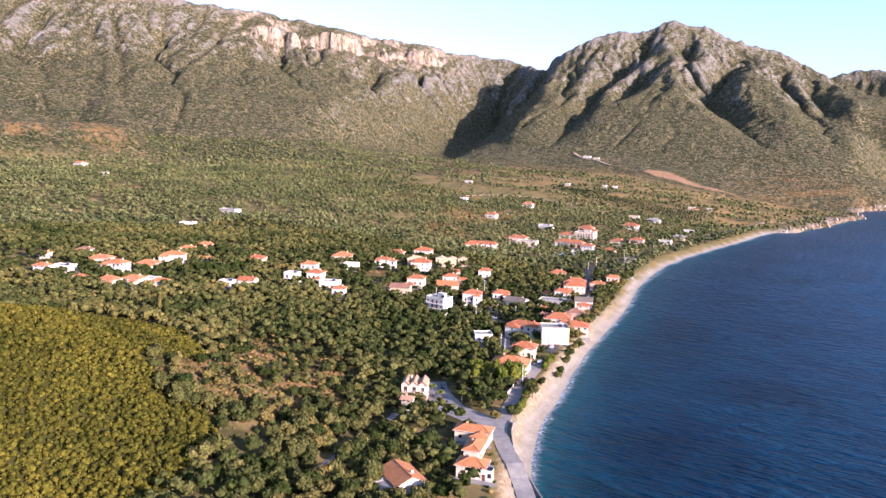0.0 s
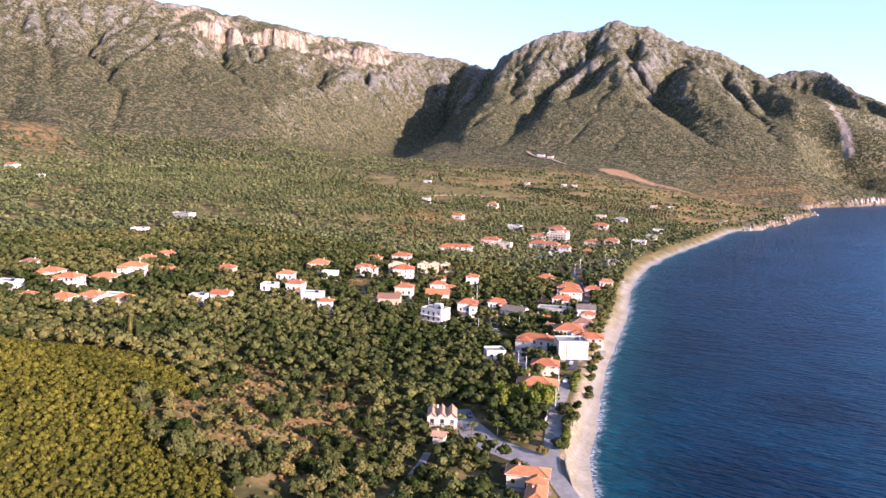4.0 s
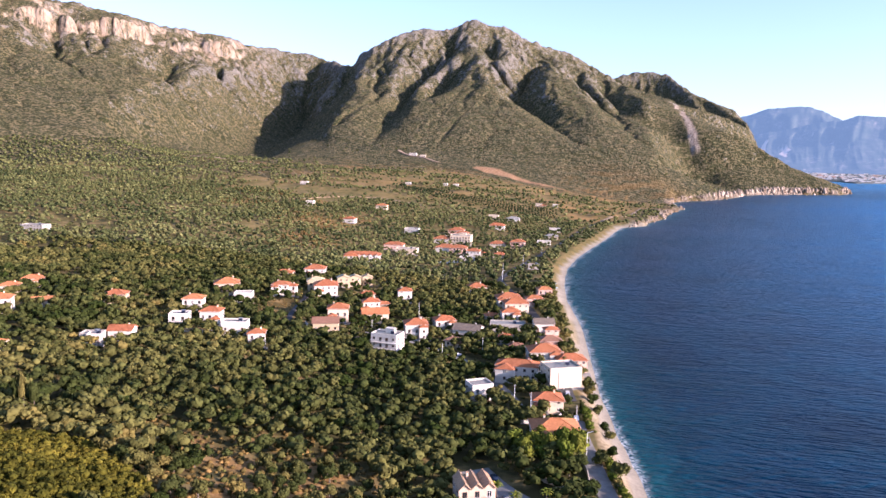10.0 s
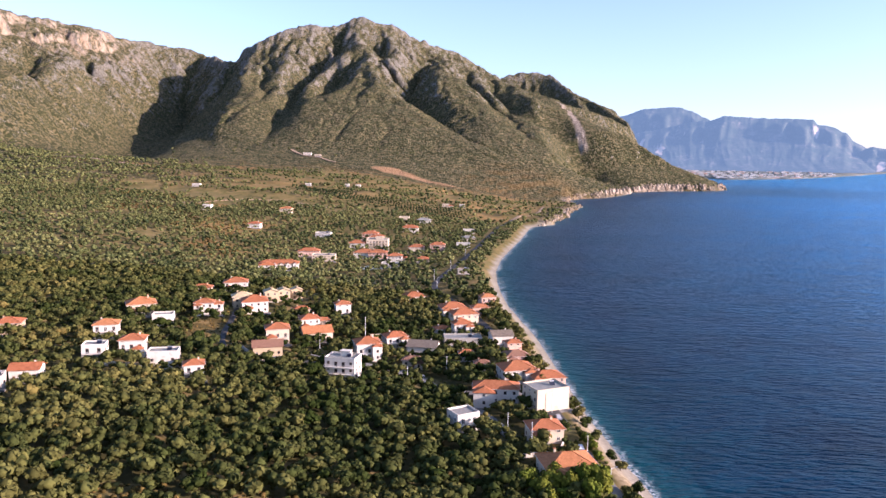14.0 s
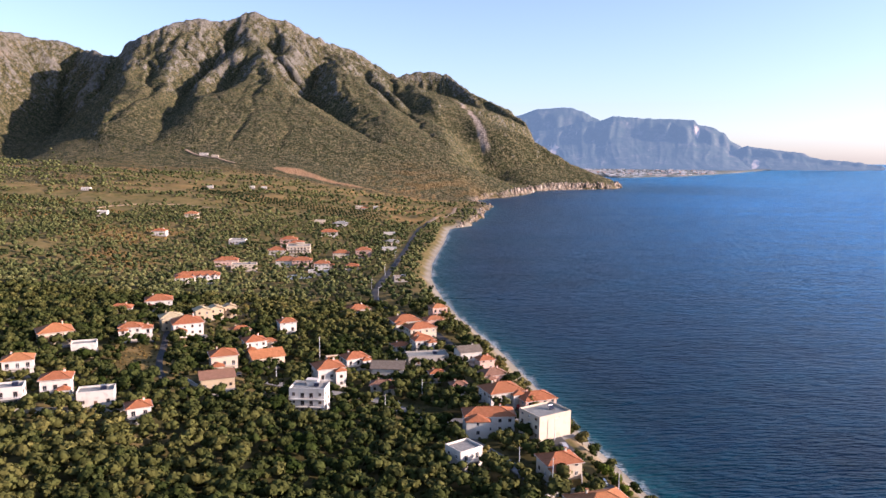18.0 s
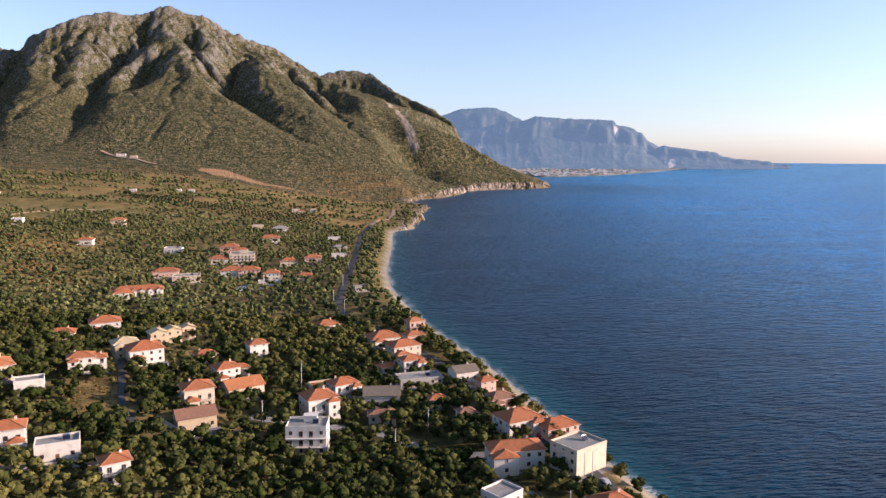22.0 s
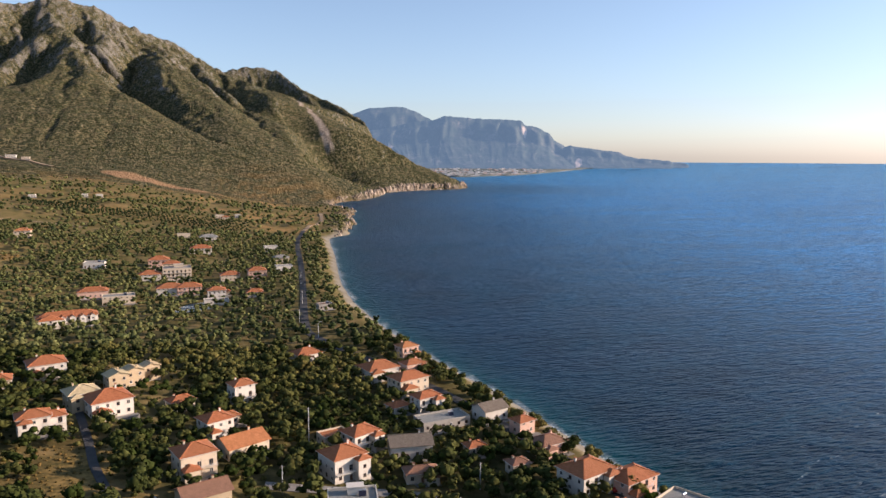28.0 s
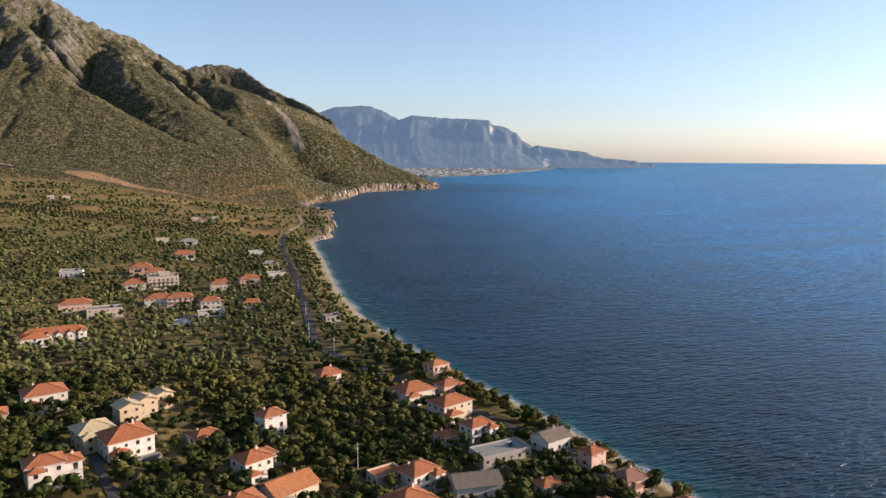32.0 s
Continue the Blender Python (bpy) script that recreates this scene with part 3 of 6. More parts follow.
# ripple shading painted in: the colour darkens in the wave troughs
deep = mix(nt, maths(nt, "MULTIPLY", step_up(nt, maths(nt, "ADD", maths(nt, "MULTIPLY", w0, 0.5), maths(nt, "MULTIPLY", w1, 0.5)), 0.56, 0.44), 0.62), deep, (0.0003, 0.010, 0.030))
c = mix(nt, shal, deep, (0.006, 0.066, 0.078))
foam = attr(nt, "foam")
fn = noise_tex(nt, 0.9, 5, 0.7, pos)
ff = maths(nt, "MULTIPLY", foam, step_up(nt, fn, 0.42, 0.58))
c = mix(nt, ff, c, (0.7, 0.72, 0.72))
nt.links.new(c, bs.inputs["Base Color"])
bs.inputs["IOR"].default_value = 1.33
# mirrored sky tinted blue near the land, whiter far out
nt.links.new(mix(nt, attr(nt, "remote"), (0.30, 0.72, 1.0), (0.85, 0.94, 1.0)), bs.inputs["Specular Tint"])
nt.links.new(maths(nt, "ADD", maths(nt, "MULTIPLY", streak, 0.16), 0.22), bs.inputs["Roughness"])
bump(nt, bs, maths(nt, "ADD", maths(nt, "MULTIPLY", w0, 0.9), maths(nt, "ADD", w1, maths(nt, "MULTIPLY", w2, 0.1))), 1.0, 2.3)
ang = np.radians(np.concatenate([np.arange(-30, 75, 0.5), np.arange(75, 330, 5.0)]))
rad = [2.0]
while rad[-1] < 4850:
    rad.append(rad[-1] + max(2.5, rad[-1] * 0.02))
x, y, q = polar_grid(40.0, 0.0, ang, np.array(rad))
r = np.hypot(x - 40, y)
z = 73.0 * (np.clip(r - 2600, 0, None) / 2250) ** 2
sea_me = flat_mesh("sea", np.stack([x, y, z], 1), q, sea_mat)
d = -inland(x, y)
float_attr(sea_me, "shallow", np.clip(np.exp(-np.maximum(d, 0) / 13.0), 0, 1))
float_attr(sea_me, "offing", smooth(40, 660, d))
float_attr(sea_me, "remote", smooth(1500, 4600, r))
float_attr(sea_me, "foam", 0.85 * smooth(2.5, 0.5, d + 0.9 * vnoise(x / 7, y / 7, 39)) * smooth(1150, 1000, y))
sea = tagged(new("sea", sea_me), "deep blue rippled sea with pale shallows at the beach", "sea", kind="structure")


# far mountains across the bay
far_mat, nt, bs = material("far_mountain", 0.95, 0.05)
pos = place_of(nt)
nf = noise_tex(nt, 0.012, 8, 0.7, pos)
c = ramp(nt, nf, [(0.38, (0.034, 0.046, 0.036)), (0.55, (0.055, 0.062, 0.050)), (0.70, (0.12, 0.11, 0.092))])
nt.links.new(mix(nt, attr(nt, "bare"), c, (0.55, 0.42, 0.34)), bs.inputs["Base Color"])
# faint blue glow added to stand for the haze of distance
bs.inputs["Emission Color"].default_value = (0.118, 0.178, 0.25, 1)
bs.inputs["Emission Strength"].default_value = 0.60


def far_ridge(name, label, stops, r_foot, r_crest, rough_m, seed, scars=()):
    az = np.arange(stops[0][0], stops[-1][0] + 0.01, 0.055)
    el = np.interp(az, [s[0] for s in stops], [s[1] for s in stops])
    crest = 100 + r_crest * np.tan(np.radians(el)) + 3.0 * fbm(az * 2.2, az * 0, 4, seed)
    rows = np.linspace(0, 1, 60)
    a, u = np.meshgrid(np.radians(az), rows)
    deg = np.degrees(a) + 0.5 * vnoise(np.degrees(a) * 0.6, u * 3, seed + 9)
    r = r_foot + (r_crest - r_foot) * u + 16 * vnoise(deg * 0.9 + 7, u * 1.5, seed) * np.sin(u * math.pi)
    foot = 73.0 * ((r_foot - 2600) / 2250) ** 2 - 6
    brow = 0.82 + 0.07 * vnoise(deg * 1.7, u * 0, seed + 5)
    prof = 0.80 * u ** 1.05 + 0.20 * smooth(brow - 0.09, brow + 0.05, u)
    z = foot + (crest[None, :] - foot) * prof + rough_m * (ridged(deg * 1.3 + 0.8 * u, u * 2.2, 4, seed + 3) - 0.4) * np.sin(u * math.pi) ** 0.7 * np.clip((crest[None, :] - foot) / 150, 0.05, 1)
    n, k = len(az), len(rows)
    i = (np.arange(k - 1)[:, None] * n + np.arange(n - 1)[None, :]).ravel()
    q = np.stack([i, i + 1, i + 1 + n, i + n], 1)
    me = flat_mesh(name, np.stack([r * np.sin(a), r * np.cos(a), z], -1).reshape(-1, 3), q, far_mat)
    bare = np.zeros(a.shape)
    for mid_a, mid_u, wide_a, wide_u in scars:
        bare = np.maximum(bare, smooth(0.35, 0.75, np.exp(-((np.degrees(a) - mid_a - 0.3 * (u - mid_u)) / wide_a) ** 2 - ((u - mid_u) / wide_u) ** 2) + 0.35 * fbm(deg * 4, u * 14, 3, seed + 7)))
    float_attr(me, "bare", 0.7 * bare)
    return tagged(new(name, me), label, "mountain", kind="structure")


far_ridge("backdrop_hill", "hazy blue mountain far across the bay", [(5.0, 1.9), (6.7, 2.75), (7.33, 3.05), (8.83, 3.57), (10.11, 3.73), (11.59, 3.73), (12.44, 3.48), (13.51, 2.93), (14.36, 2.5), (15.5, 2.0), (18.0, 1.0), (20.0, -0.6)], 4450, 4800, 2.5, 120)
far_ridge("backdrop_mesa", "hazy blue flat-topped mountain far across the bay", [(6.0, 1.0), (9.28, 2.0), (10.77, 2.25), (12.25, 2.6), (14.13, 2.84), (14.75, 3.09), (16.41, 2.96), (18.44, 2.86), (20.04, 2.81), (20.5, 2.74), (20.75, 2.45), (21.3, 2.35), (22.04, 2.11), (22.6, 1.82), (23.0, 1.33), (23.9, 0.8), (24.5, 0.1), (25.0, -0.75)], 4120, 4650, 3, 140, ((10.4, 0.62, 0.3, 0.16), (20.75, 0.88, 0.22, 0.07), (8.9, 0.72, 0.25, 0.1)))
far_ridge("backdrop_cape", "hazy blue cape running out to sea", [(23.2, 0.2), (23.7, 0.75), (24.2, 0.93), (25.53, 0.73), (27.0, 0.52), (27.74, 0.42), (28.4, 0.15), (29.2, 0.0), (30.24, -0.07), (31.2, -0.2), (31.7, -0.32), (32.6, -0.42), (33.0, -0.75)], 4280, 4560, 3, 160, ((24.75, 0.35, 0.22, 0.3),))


# low shore with a town at the foot of the far mountains
shore_mat, nt, bs = material("far_shore", 0.95, 0.05)
nt.links.new(ramp(nt, noise_tex(nt, 0.02, 6, 0.7, place_of(nt)), [(0.35, (0.10, 0.13, 0.12)), (0.6, (0.20, 0.21, 0.19)), (0.75, (0.34, 0.32, 0.29))]), bs.inputs["Base Color"])
az = np.radians(np.arange(10.0, 26.0, 0.2))


def far_edge(deg):
    return np.interp(deg, [10, 14, 15.2, 20, 22.5, 25.4], [3700, 3540, 3440, 3640, 3900, 4260])


r0 = far_edge(np.degrees(az)) + 15 * vnoise(np.degrees(az) * 1.3, az * 0, 150)
rr = np.stack([r0, r0 + 12, r0 + 0.4 * (4420 - r0), np.maximum(r0 + 40, 4420 + 0 * r0)], 0)
sea_z = 73.0 * (np.clip(rr - 2600, 0, None) / 2250) ** 2
zz = sea_z + np.array([[-4.0], [2.5], [3.0], [4.0]])
n = len(az)
i = (np.arange(3)[:, None] * n + np.arange(n - 1)[None, :]).ravel()
me = flat_mesh("backdrop_shore", np.stack([rr * np.sin(az), rr * np.cos(az), zz], -1).reshape(-1, 3), np.stack([i, i + 1, i + 1 + n, i + n], 1), shore_mat)
tagged(new("backdrop_shore", me), "pale flat shore far across the bay", "shore", kind="structure")
town_mat, nt, bs = material("far_town", 0.9, 0.1)
nt.links.new(ramp(nt, nt.nodes.new("ShaderNodeNewGeometry").outputs["Random Per Island"], [(0.0, (0.35, 0.36, 0.38)), (0.7, (0.62, 0.62, 0.62)), (1.0, (0.5, 0.33, 0.27))]), bs.inputs["Base Color"])
rng = np.random.default_rng(77)
tv, tf = [], []
for k in range(420):
    a = math.radians(12.0 + 10.0 * rng.random() ** 1.2)
    edge = float(far_edge(math.degrees(a)))
    r = edge + 30 + (4380 - edge) * rng.random() ** 0.9
    zb = 73.0 * ((r - 2600) / 2250) ** 2 + 2.0
    w, h = rng.uniform(4, 12), rng.uniform(3, 7)
    x, y, n = r * math.sin(a), r * math.cos(a), len(tv)
    tv += [(x + p * w, y + q * w * 0.7, zb + u * h) for u in (0, 1) for p, q in ((-1, -1), (1, -1), (1, 1), (-1, 1))]
    tf += [(n + 4, n + 5, n + 6, n + 7), (n, n + 1, n + 5, n + 4), (n + 1, n + 2, n + 6, n + 5), (n + 2, n + 3, n + 7, n + 6), (n + 3, n, n + 4, n + 7)]
me = flat_mesh("far_town", np.array(tv), np.array(tf), town_mat, False)
tagged(new("far_town", me), "pale houses of a distant town on the far shore", "town", kind="stuff")


# ---- roads ----
asphalt, nt, bs = material("asphalt", 0.9, 0.25)
pos = place_of(nt)
nt.links.new(ramp(nt, noise_tex(nt, 0.4, 6, 0.65, pos), [(0.3, (0.042, 0.042, 0.043)), (0.7, (0.080, 0.078, 0.075))]), bs.inputs["Base Color"])
bump(nt, bs, noise_tex(nt, 8.0, 3, 0.6, pos), 0.3, 0.02)
concrete, nt, bs = material("concrete", 0.9, 0.25)
pos = place_of(nt)
nt.links.new(ramp(nt, noise_tex(nt, 0.35, 6, 0.65, pos), [(0.3, (0.16, 0.152, 0.138)), (0.7, (0.27, 0.255, 0.232))]), bs.inputs["Base Color"])
dirt, nt, bs = material("dirt_track", 0.95, 0.1)
pos = place_of(nt)
nt.links.new(ramp(nt, noise_tex(nt, 0.5, 6, 0.65, pos), [(0.3, (0.24, 0.17, 0.10)), (0.7, (0.40, 0.30, 0.20))]), bs.inputs["Base Color"])

ROADS = []


def along(points, step):
    p = np.array(points, float)
    # rounded line through the points
    t = np.arange(len(p))
    fine = np.linspace(0, len(p) - 1, len(p) * 12)
    q = np.stack([np.interp(fine, t, p[:, k]) for k in (0, 1)], 1)
    for _ in range(8):
        q[1:-1] = (q[:-2] + 2 * q[1:-1] + q[2:]) / 4
    s = np.concatenate([[0], np.cumsum(np.hypot(*np.diff(q, axis=0).T))])
    m = np.arange(0, s[-1], step)
    return np.stack([np.interp(m, s, q[:, 0]), np.interp(m, s, q[:, 1])], 1)


def ribbon(name, points, width, mat, lift, label, category, step=3.0, side=0.0, remember=True):
    q = along(points, step)
    tang = np.gradient(q, axis=0)
    tang /= np.hypot(tang[:, 0], tang[:, 1])[:, None]
    nor = np.stack([tang[:, 1], -tang[:, 0]], 1)
    mid = q + nor * side
    zc = np.maximum.reduce([height(*(mid + nor * o).T, fine=False) for o in (-width / 2, 0, width / 2)])
    k = np.ones(5) / 5
    zc = np.maximum(zc, np.convolve(np.pad(zc, 2, mode="edge"), k, "valid")) + lift
    n = len(q)
    vs = []
    for o, dz in ((-width / 2 - 0.3, -2.0), (-width / 2, 0), (0, 0.04), (width / 2, 0), (width / 2 + 0.3, -2.0)):
        vs.append(np.concatenate([mid + nor * o, (zc + dz)[:, None]], 1))
    co = np.concatenate(vs)
    i = np.concatenate([np.arange(n - 1) + r * n for r in range(4)])
    me = flat_mesh(name, co, np.stack([i, i + 1, i + 1 + n, i + n], 1), mat, False)
    if remember:
        ROADS.append((q, width))
    return tagged(new(name, me), label, category, kind="structure")


COAST_ROAD = [(150, -20), (112, 60), (92, 96), (77, 113), (66, 128), (61, 143), (54, 168), (46, 200), (39, 236), (29, 281), (20, 325), (6, 380), (-10, 430), (-32, 480), (-43, 515), (-40, 568), (-33, 647), (-23, 780), (-16, 900), (-8, 1000), (6, 1080)]
ribbon("road_beach", [(150, -20), (112, 60), (92, 96), (77, 113), (66, 128), (61, 143), (54, 168), (46, 200), (42.5, 218)], 5.6, concrete, 0.24, "worn pale road above the beach", "road")
ribbon("road_coast", COAST_ROAD[8:], 5.0, asphalt, 0.22, "grey asphalt coast road behind the beach", "road")
ribbon("road_far", [(6, 1078), (30, 1150), (48, 1230), (60, 1350)], 5.5, dirt, 0.25, "pale coast track above the rocks", "road")
ribbon("road_plaza", [(16, 165), (25, 153), (40, 139), (54, 134), (64, 134)], 11.0, concrete, 0.2, "pale concrete forecourt beside the villa", "road")
ribbon("road_street", [(-75, 312), (-46, 305), (-34, 302), (-24, 295), (-14, 282), (0, 274), (20, 272), (29, 274)], 5.0, concrete, 0.2, "pale village street between the houses", "road")
ribbon("road_lane", [(-140, 385), (-134, 363), (-129, 345), (-125, 328), (-119, 310), (-112, 296), (-90, 285), (-70, 300)], 2.7, asphalt, 0.2, "narrow grey lane beside a ploughed field", "road")
ribbon("road_inner", [(22, 222), (14, 240), (2, 262)], 4.0, concrete, 0.2, "narrow concrete lane beside the white house", "road")
ribbon("road_path", [(40, 60), (34, 92), (30, 112), (27, 122)], 2.4, concrete, 0.2, "narrow path behind the villa", "road")
ribbon("road_terrace", [(-568, 1818), (-516, 1750), (-468, 1739), (-412, 1679)], 8.0, dirt, 1.0, "pale track to the hillside house", "road", step=12)
ribbon("road_inland", [(-250, 1010), (-330, 1040), (-390, 1010), (-420, 930), (-500, 900)], 4.0, dirt, 0.4, "pale dirt track among the olive groves", "road", step=6)
ribbon("road_valley", [(-940, 1405), (-860, 1385), (-780, 1345), (-700, 1330)], 9.0, dirt, 1.0, "pale dirt track near the valley mouth", "road", step=10)


# ---- helpers for things ----
def part(name, data, mat, parent, label=""):
    """One mesh object under a thing or a part; data: a mesh, or (corners, faces)."""
    if isinstance(data, tuple):
        me = bpy.data.meshes.new(name)
        me.from_pydata(data[0], [], data[1])
        me.update()
        me.materials.append(mat)
    else:
        me = data
    ob = new(name, me)
    ob.parent = parent
    if label:
        tagged(ob, label)
    return ob


def thing(name, m, label, category, group=""):
    e = new(name)
    e.empty_display_size = 0.5
    e.matrix_world = m
    return tagged(e, label, category, group)


BOX_FACES = [(0, 3, 2, 1), (4, 5, 6, 7), (0, 1, 5, 4), (1, 2, 6, 5), (2, 3, 7, 6), (3, 0, 4, 7)]


def boxes(*items):
    """Corners and faces of boxes given as x0, y0, z0, x1, y1, z1."""
    v, f = [], []
    for x0, y0, z0, x1, y1, z1 in items:
        n = len(v)
        v += [(x0, y0, z0), (x1, y0, z0), (x1, y1, z0), (x0, y1, z0), (x0, y0, z1), (x1, y0, z1), (x1, y1, z1), (x0, y1, z1)]
        f += [tuple(n + i for i in q) for q in BOX_FACES]
    return v, f


def beams(lines, wide, tall):
    """Square bars from point to point."""
    v, f = [], []
    for a, b in lines:
        a, b = Vector(a), Vector(b)
        way = (b - a).normalized()
        side = way.cross(Vector((0, 0, 1)))
        side = side.normalized() if side.length > 1e-4 else Vector((1, 0, 0))
        upw = side.cross(way).normalized()
        n = len(v)
        for p in (a, b):
            for s, u in ((-1, -1), (1, -1), (1, 1), (-1, 1)):
                v.append(tuple(p + side * s * wide / 2 + upw * u * tall / 2))
        f += [(n, n + 1, n + 2, n + 3), (n + 7, n + 6, n + 5, n + 4), (n, n + 4, n + 5, n + 1), (n + 1, n + 5, n + 6, n + 2), (n + 2, n + 6, n + 7, n + 3), (n + 3, n + 7, n + 4, n)]
    return v, f


def tube(points, radii, sides=7):
    v, f = [], []
    for (p, r) in zip(points, radii):
        for k in range(sides):
            a = 2 * math.pi * k / sides
            v.append((p[0] + r * math.cos(a), p[1] + r * math.sin(a), p[2]))
    for i in range(len(points) - 1):
        for k in range(sides):
            f.append((i * sides + k, i * sides + (k + 1) % sides, (i + 1) * sides + (k + 1) % sides, (i + 1) * sides + k))
    f.append(tuple(range((len(points) - 1) * sides, len(points) * sides)))
    return v, f


def plaster(name, colour):
    m, nt, bs = material(name, 0.88, 0.2)
    co = nt.nodes.new("ShaderNodeTexCoord").outputs["Object"]
    dark = tuple(c * 0.72 for c in colour)
    stain = noise_tex(nt, 0.5, 6, 0.65, co)
    rnd = nt.nodes.new("ShaderNodeObjectInfo").outputs["Random"]
    c = mix(nt, step_up(nt, stain, 0.48, 0.75), colour, dark)
    c = mix(nt, maths(nt, "MULTIPLY", rnd, 0.35), c, tuple(x * 0.8 for x in colour))
    nt.links.new(c, bs.inputs["Base Color"])
    bump(nt, bs, noise_tex(nt, 6.0, 4, 0.6, co), 0.25, 0.02)
    return m


def tiles(name, colour):
    m, nt, bs = material(name, 0.8, 0.25)
    co = nt.nodes.new("ShaderNodeTexCoord").outputs["Object"]
    rnd = nt.nodes.new("ShaderNodeObjectInfo").outputs["Random"]
    n = noise_tex(nt, 0.9, 6, 0.7, co)
    spk = noise_tex(nt, 5.0, 3, 0.6, co)
    c = ramp(nt, n, [(0.3, tuple(x * 0.62 for x in colour)), (0.5, colour), (0.72, tuple(min(1, x * 1.25 + 0.02) for x in colour))])
    c = mix(nt, step_up(nt, spk, 0.52, 0.7), c, tuple(x * 0.55 for x in colour))
    c = mix(nt, maths(nt, "MULTIPLY", rnd, 0.5), c, (colour[0] * 0.85, colour[1] * 1.05, colour[2] * 1.1))
    nt.links.new(c, bs.inputs["Base Color"])
    wv = node(nt, "ShaderNodeTexWave", Scale=1.0, Distortion=0.4)
    nt.links.new(co, wv.inputs["Vector"])
    bump(nt, bs, maths(nt, "ADD", wv.outputs["Fac"], spk), 0.5, 0.08)
    return m


WHITE = (plaster("plaster_white", (0.64, 0.59, 0.51)), "white")
CREAM = (plaster("plaster_cream", (0.60, 0.50, 0.37)), "cream")
PINK = (plaster("plaster_pink", (0.66, 0.43, 0.33)), "pinkish")
OCHRE = (plaster("plaster_ochre", (0.48, 0.375, 0.24)), "ochre")
STONE = (plaster("wall_stone", (0.40, 0.37, 0.32)), "bare grey")
RED = (tiles("tile_red", (0.365, 0.126, 0.050)), "red")
ORANGE = (tiles("tile_orange", (0.43, 0.165, 0.062)), "orange")
BROWN = (tiles("tile_brown", (0.26, 0.125, 0.075)), "brown")
GREY = (tiles("roof_grey", (0.27, 0.245, 0.215)), "grey")
WORN_TILE = (tiles("tile_worn", (0.175, 0.140, 0.105)), "weathered grey-brown")
PALE_TILE = (tiles("tile_pale", (0.42, 0.25, 0.145)), "pale tan")
STRAW = (tiles("tile_straw", (0.50, 0.37, 0.21)), "straw-coloured")

glass, nt, bs = material("window_glass", 0.08, 0.6)
bs.inputs["Base Color"].default_value = (0.02, 0.025, 0.03, 1)
frame_mat, nt, bs = material("window_frame", 0.5, 0.4)
nt.links.new(ramp(nt, nt.nodes.new("ShaderNodeObjectInfo").outputs["Random"], [(0.0, (0.10, 0.05, 0.025)), (0.5, (0.16, 0.08, 0.04)), (0.8, (0.7, 0.68, 0.64))]), bs.inputs["Base Color"])
iron, nt, bs = material("painted_iron", 0.5, 0.5)
bs.inputs["Base Color"].default_value = (0.55, 0.55, 0.54, 1)
steel, nt, bs = material("brushed_steel", 0.35, 0.5)
bs.inputs["Base Color"].default_value = (0.6, 0.61, 0.62, 1)
bs.inputs["Metallic"].default_value = 0.9
panel_mat, nt, bs = material("solar_glass", 0.45, 0.4)
bs.inputs["Base Color"].default_value = (0.01, 0.013, 0.03, 1)

WINDOWS = {}


def window(parent, m, w, h, whole):
    """A framed window or glazed door on a wall, facing local -y."""
    key = (w, h)
    if key not in WINDOWS:
        e, m2 = 0.08, 0.04
        xs, zs = [-w / 2, -w / 2 + e, -m2, m2, w / 2 - e, w / 2], [0, e, h - e, h]
        v = [(px, py, pz) for py in (-0.05, 0.05) for pz in zs for px in xs]
        f = []
        holes = ((1, 1), (3, 1))
        for kz in range(3):
            for kx in range(5):
                q = (kz * 6 + kx, kz * 6 + kx + 1, (kz + 1) * 6 + kx + 1, (kz + 1) * 6 + kx)
                if (kx, kz) in holes:
                    for n in range(4):
                        f.append((q[n], q[(n + 1) % 4], q[(n + 1) % 4] + 24, q[n] + 24))
                else:
                    f += [q, tuple(p + 24 for p in reversed(q))]
        rim = [0, 1, 2, 3, 4, 5, 11, 17, 23, 22, 21, 20, 19, 18, 12, 6]
        f += [(rim[n], rim[n] + 24, rim[(n + 1) % 16] + 24, rim[(n + 1) % 16]) for n in range(16)]
        p = boxes((-w / 2 + 0.05, -0.02, 0.05, w / 2 - 0.05, 0.02, h - 0.05))
        s = boxes((-w / 2 - 0.1, -0.16, -0.1, w / 2 + 0.1, 0.04, -0.003))
        made = []
        for nm, dta, mt in (("window", (v, f), frame_mat), ("pane", p, glass), ("sill", s, WHITE[0])):
            me = bpy.data.meshes.new(nm)
            me.from_pydata(dta[0], [], dta[1])
            me.materials.append(mt)
            made.append(me)
        WINDOWS[key] = made
    a, b, c = WINDOWS[key]
    ob = part("window", a, None, parent)
    ob.matrix_local = m
    if parent.parent is None:
        part("pane", b, None, ob, "dark reflecting glass")
    else:
        pn = part("pane", b, None, parent, "dark reflecting glass")
        pn.matrix_local = m
    if whole and h < 2:
        part("sill", c, None, ob)


HOUSES = []
COUNT = {1: "single-storey", 2: "two-storey", 3: "three-storey"}


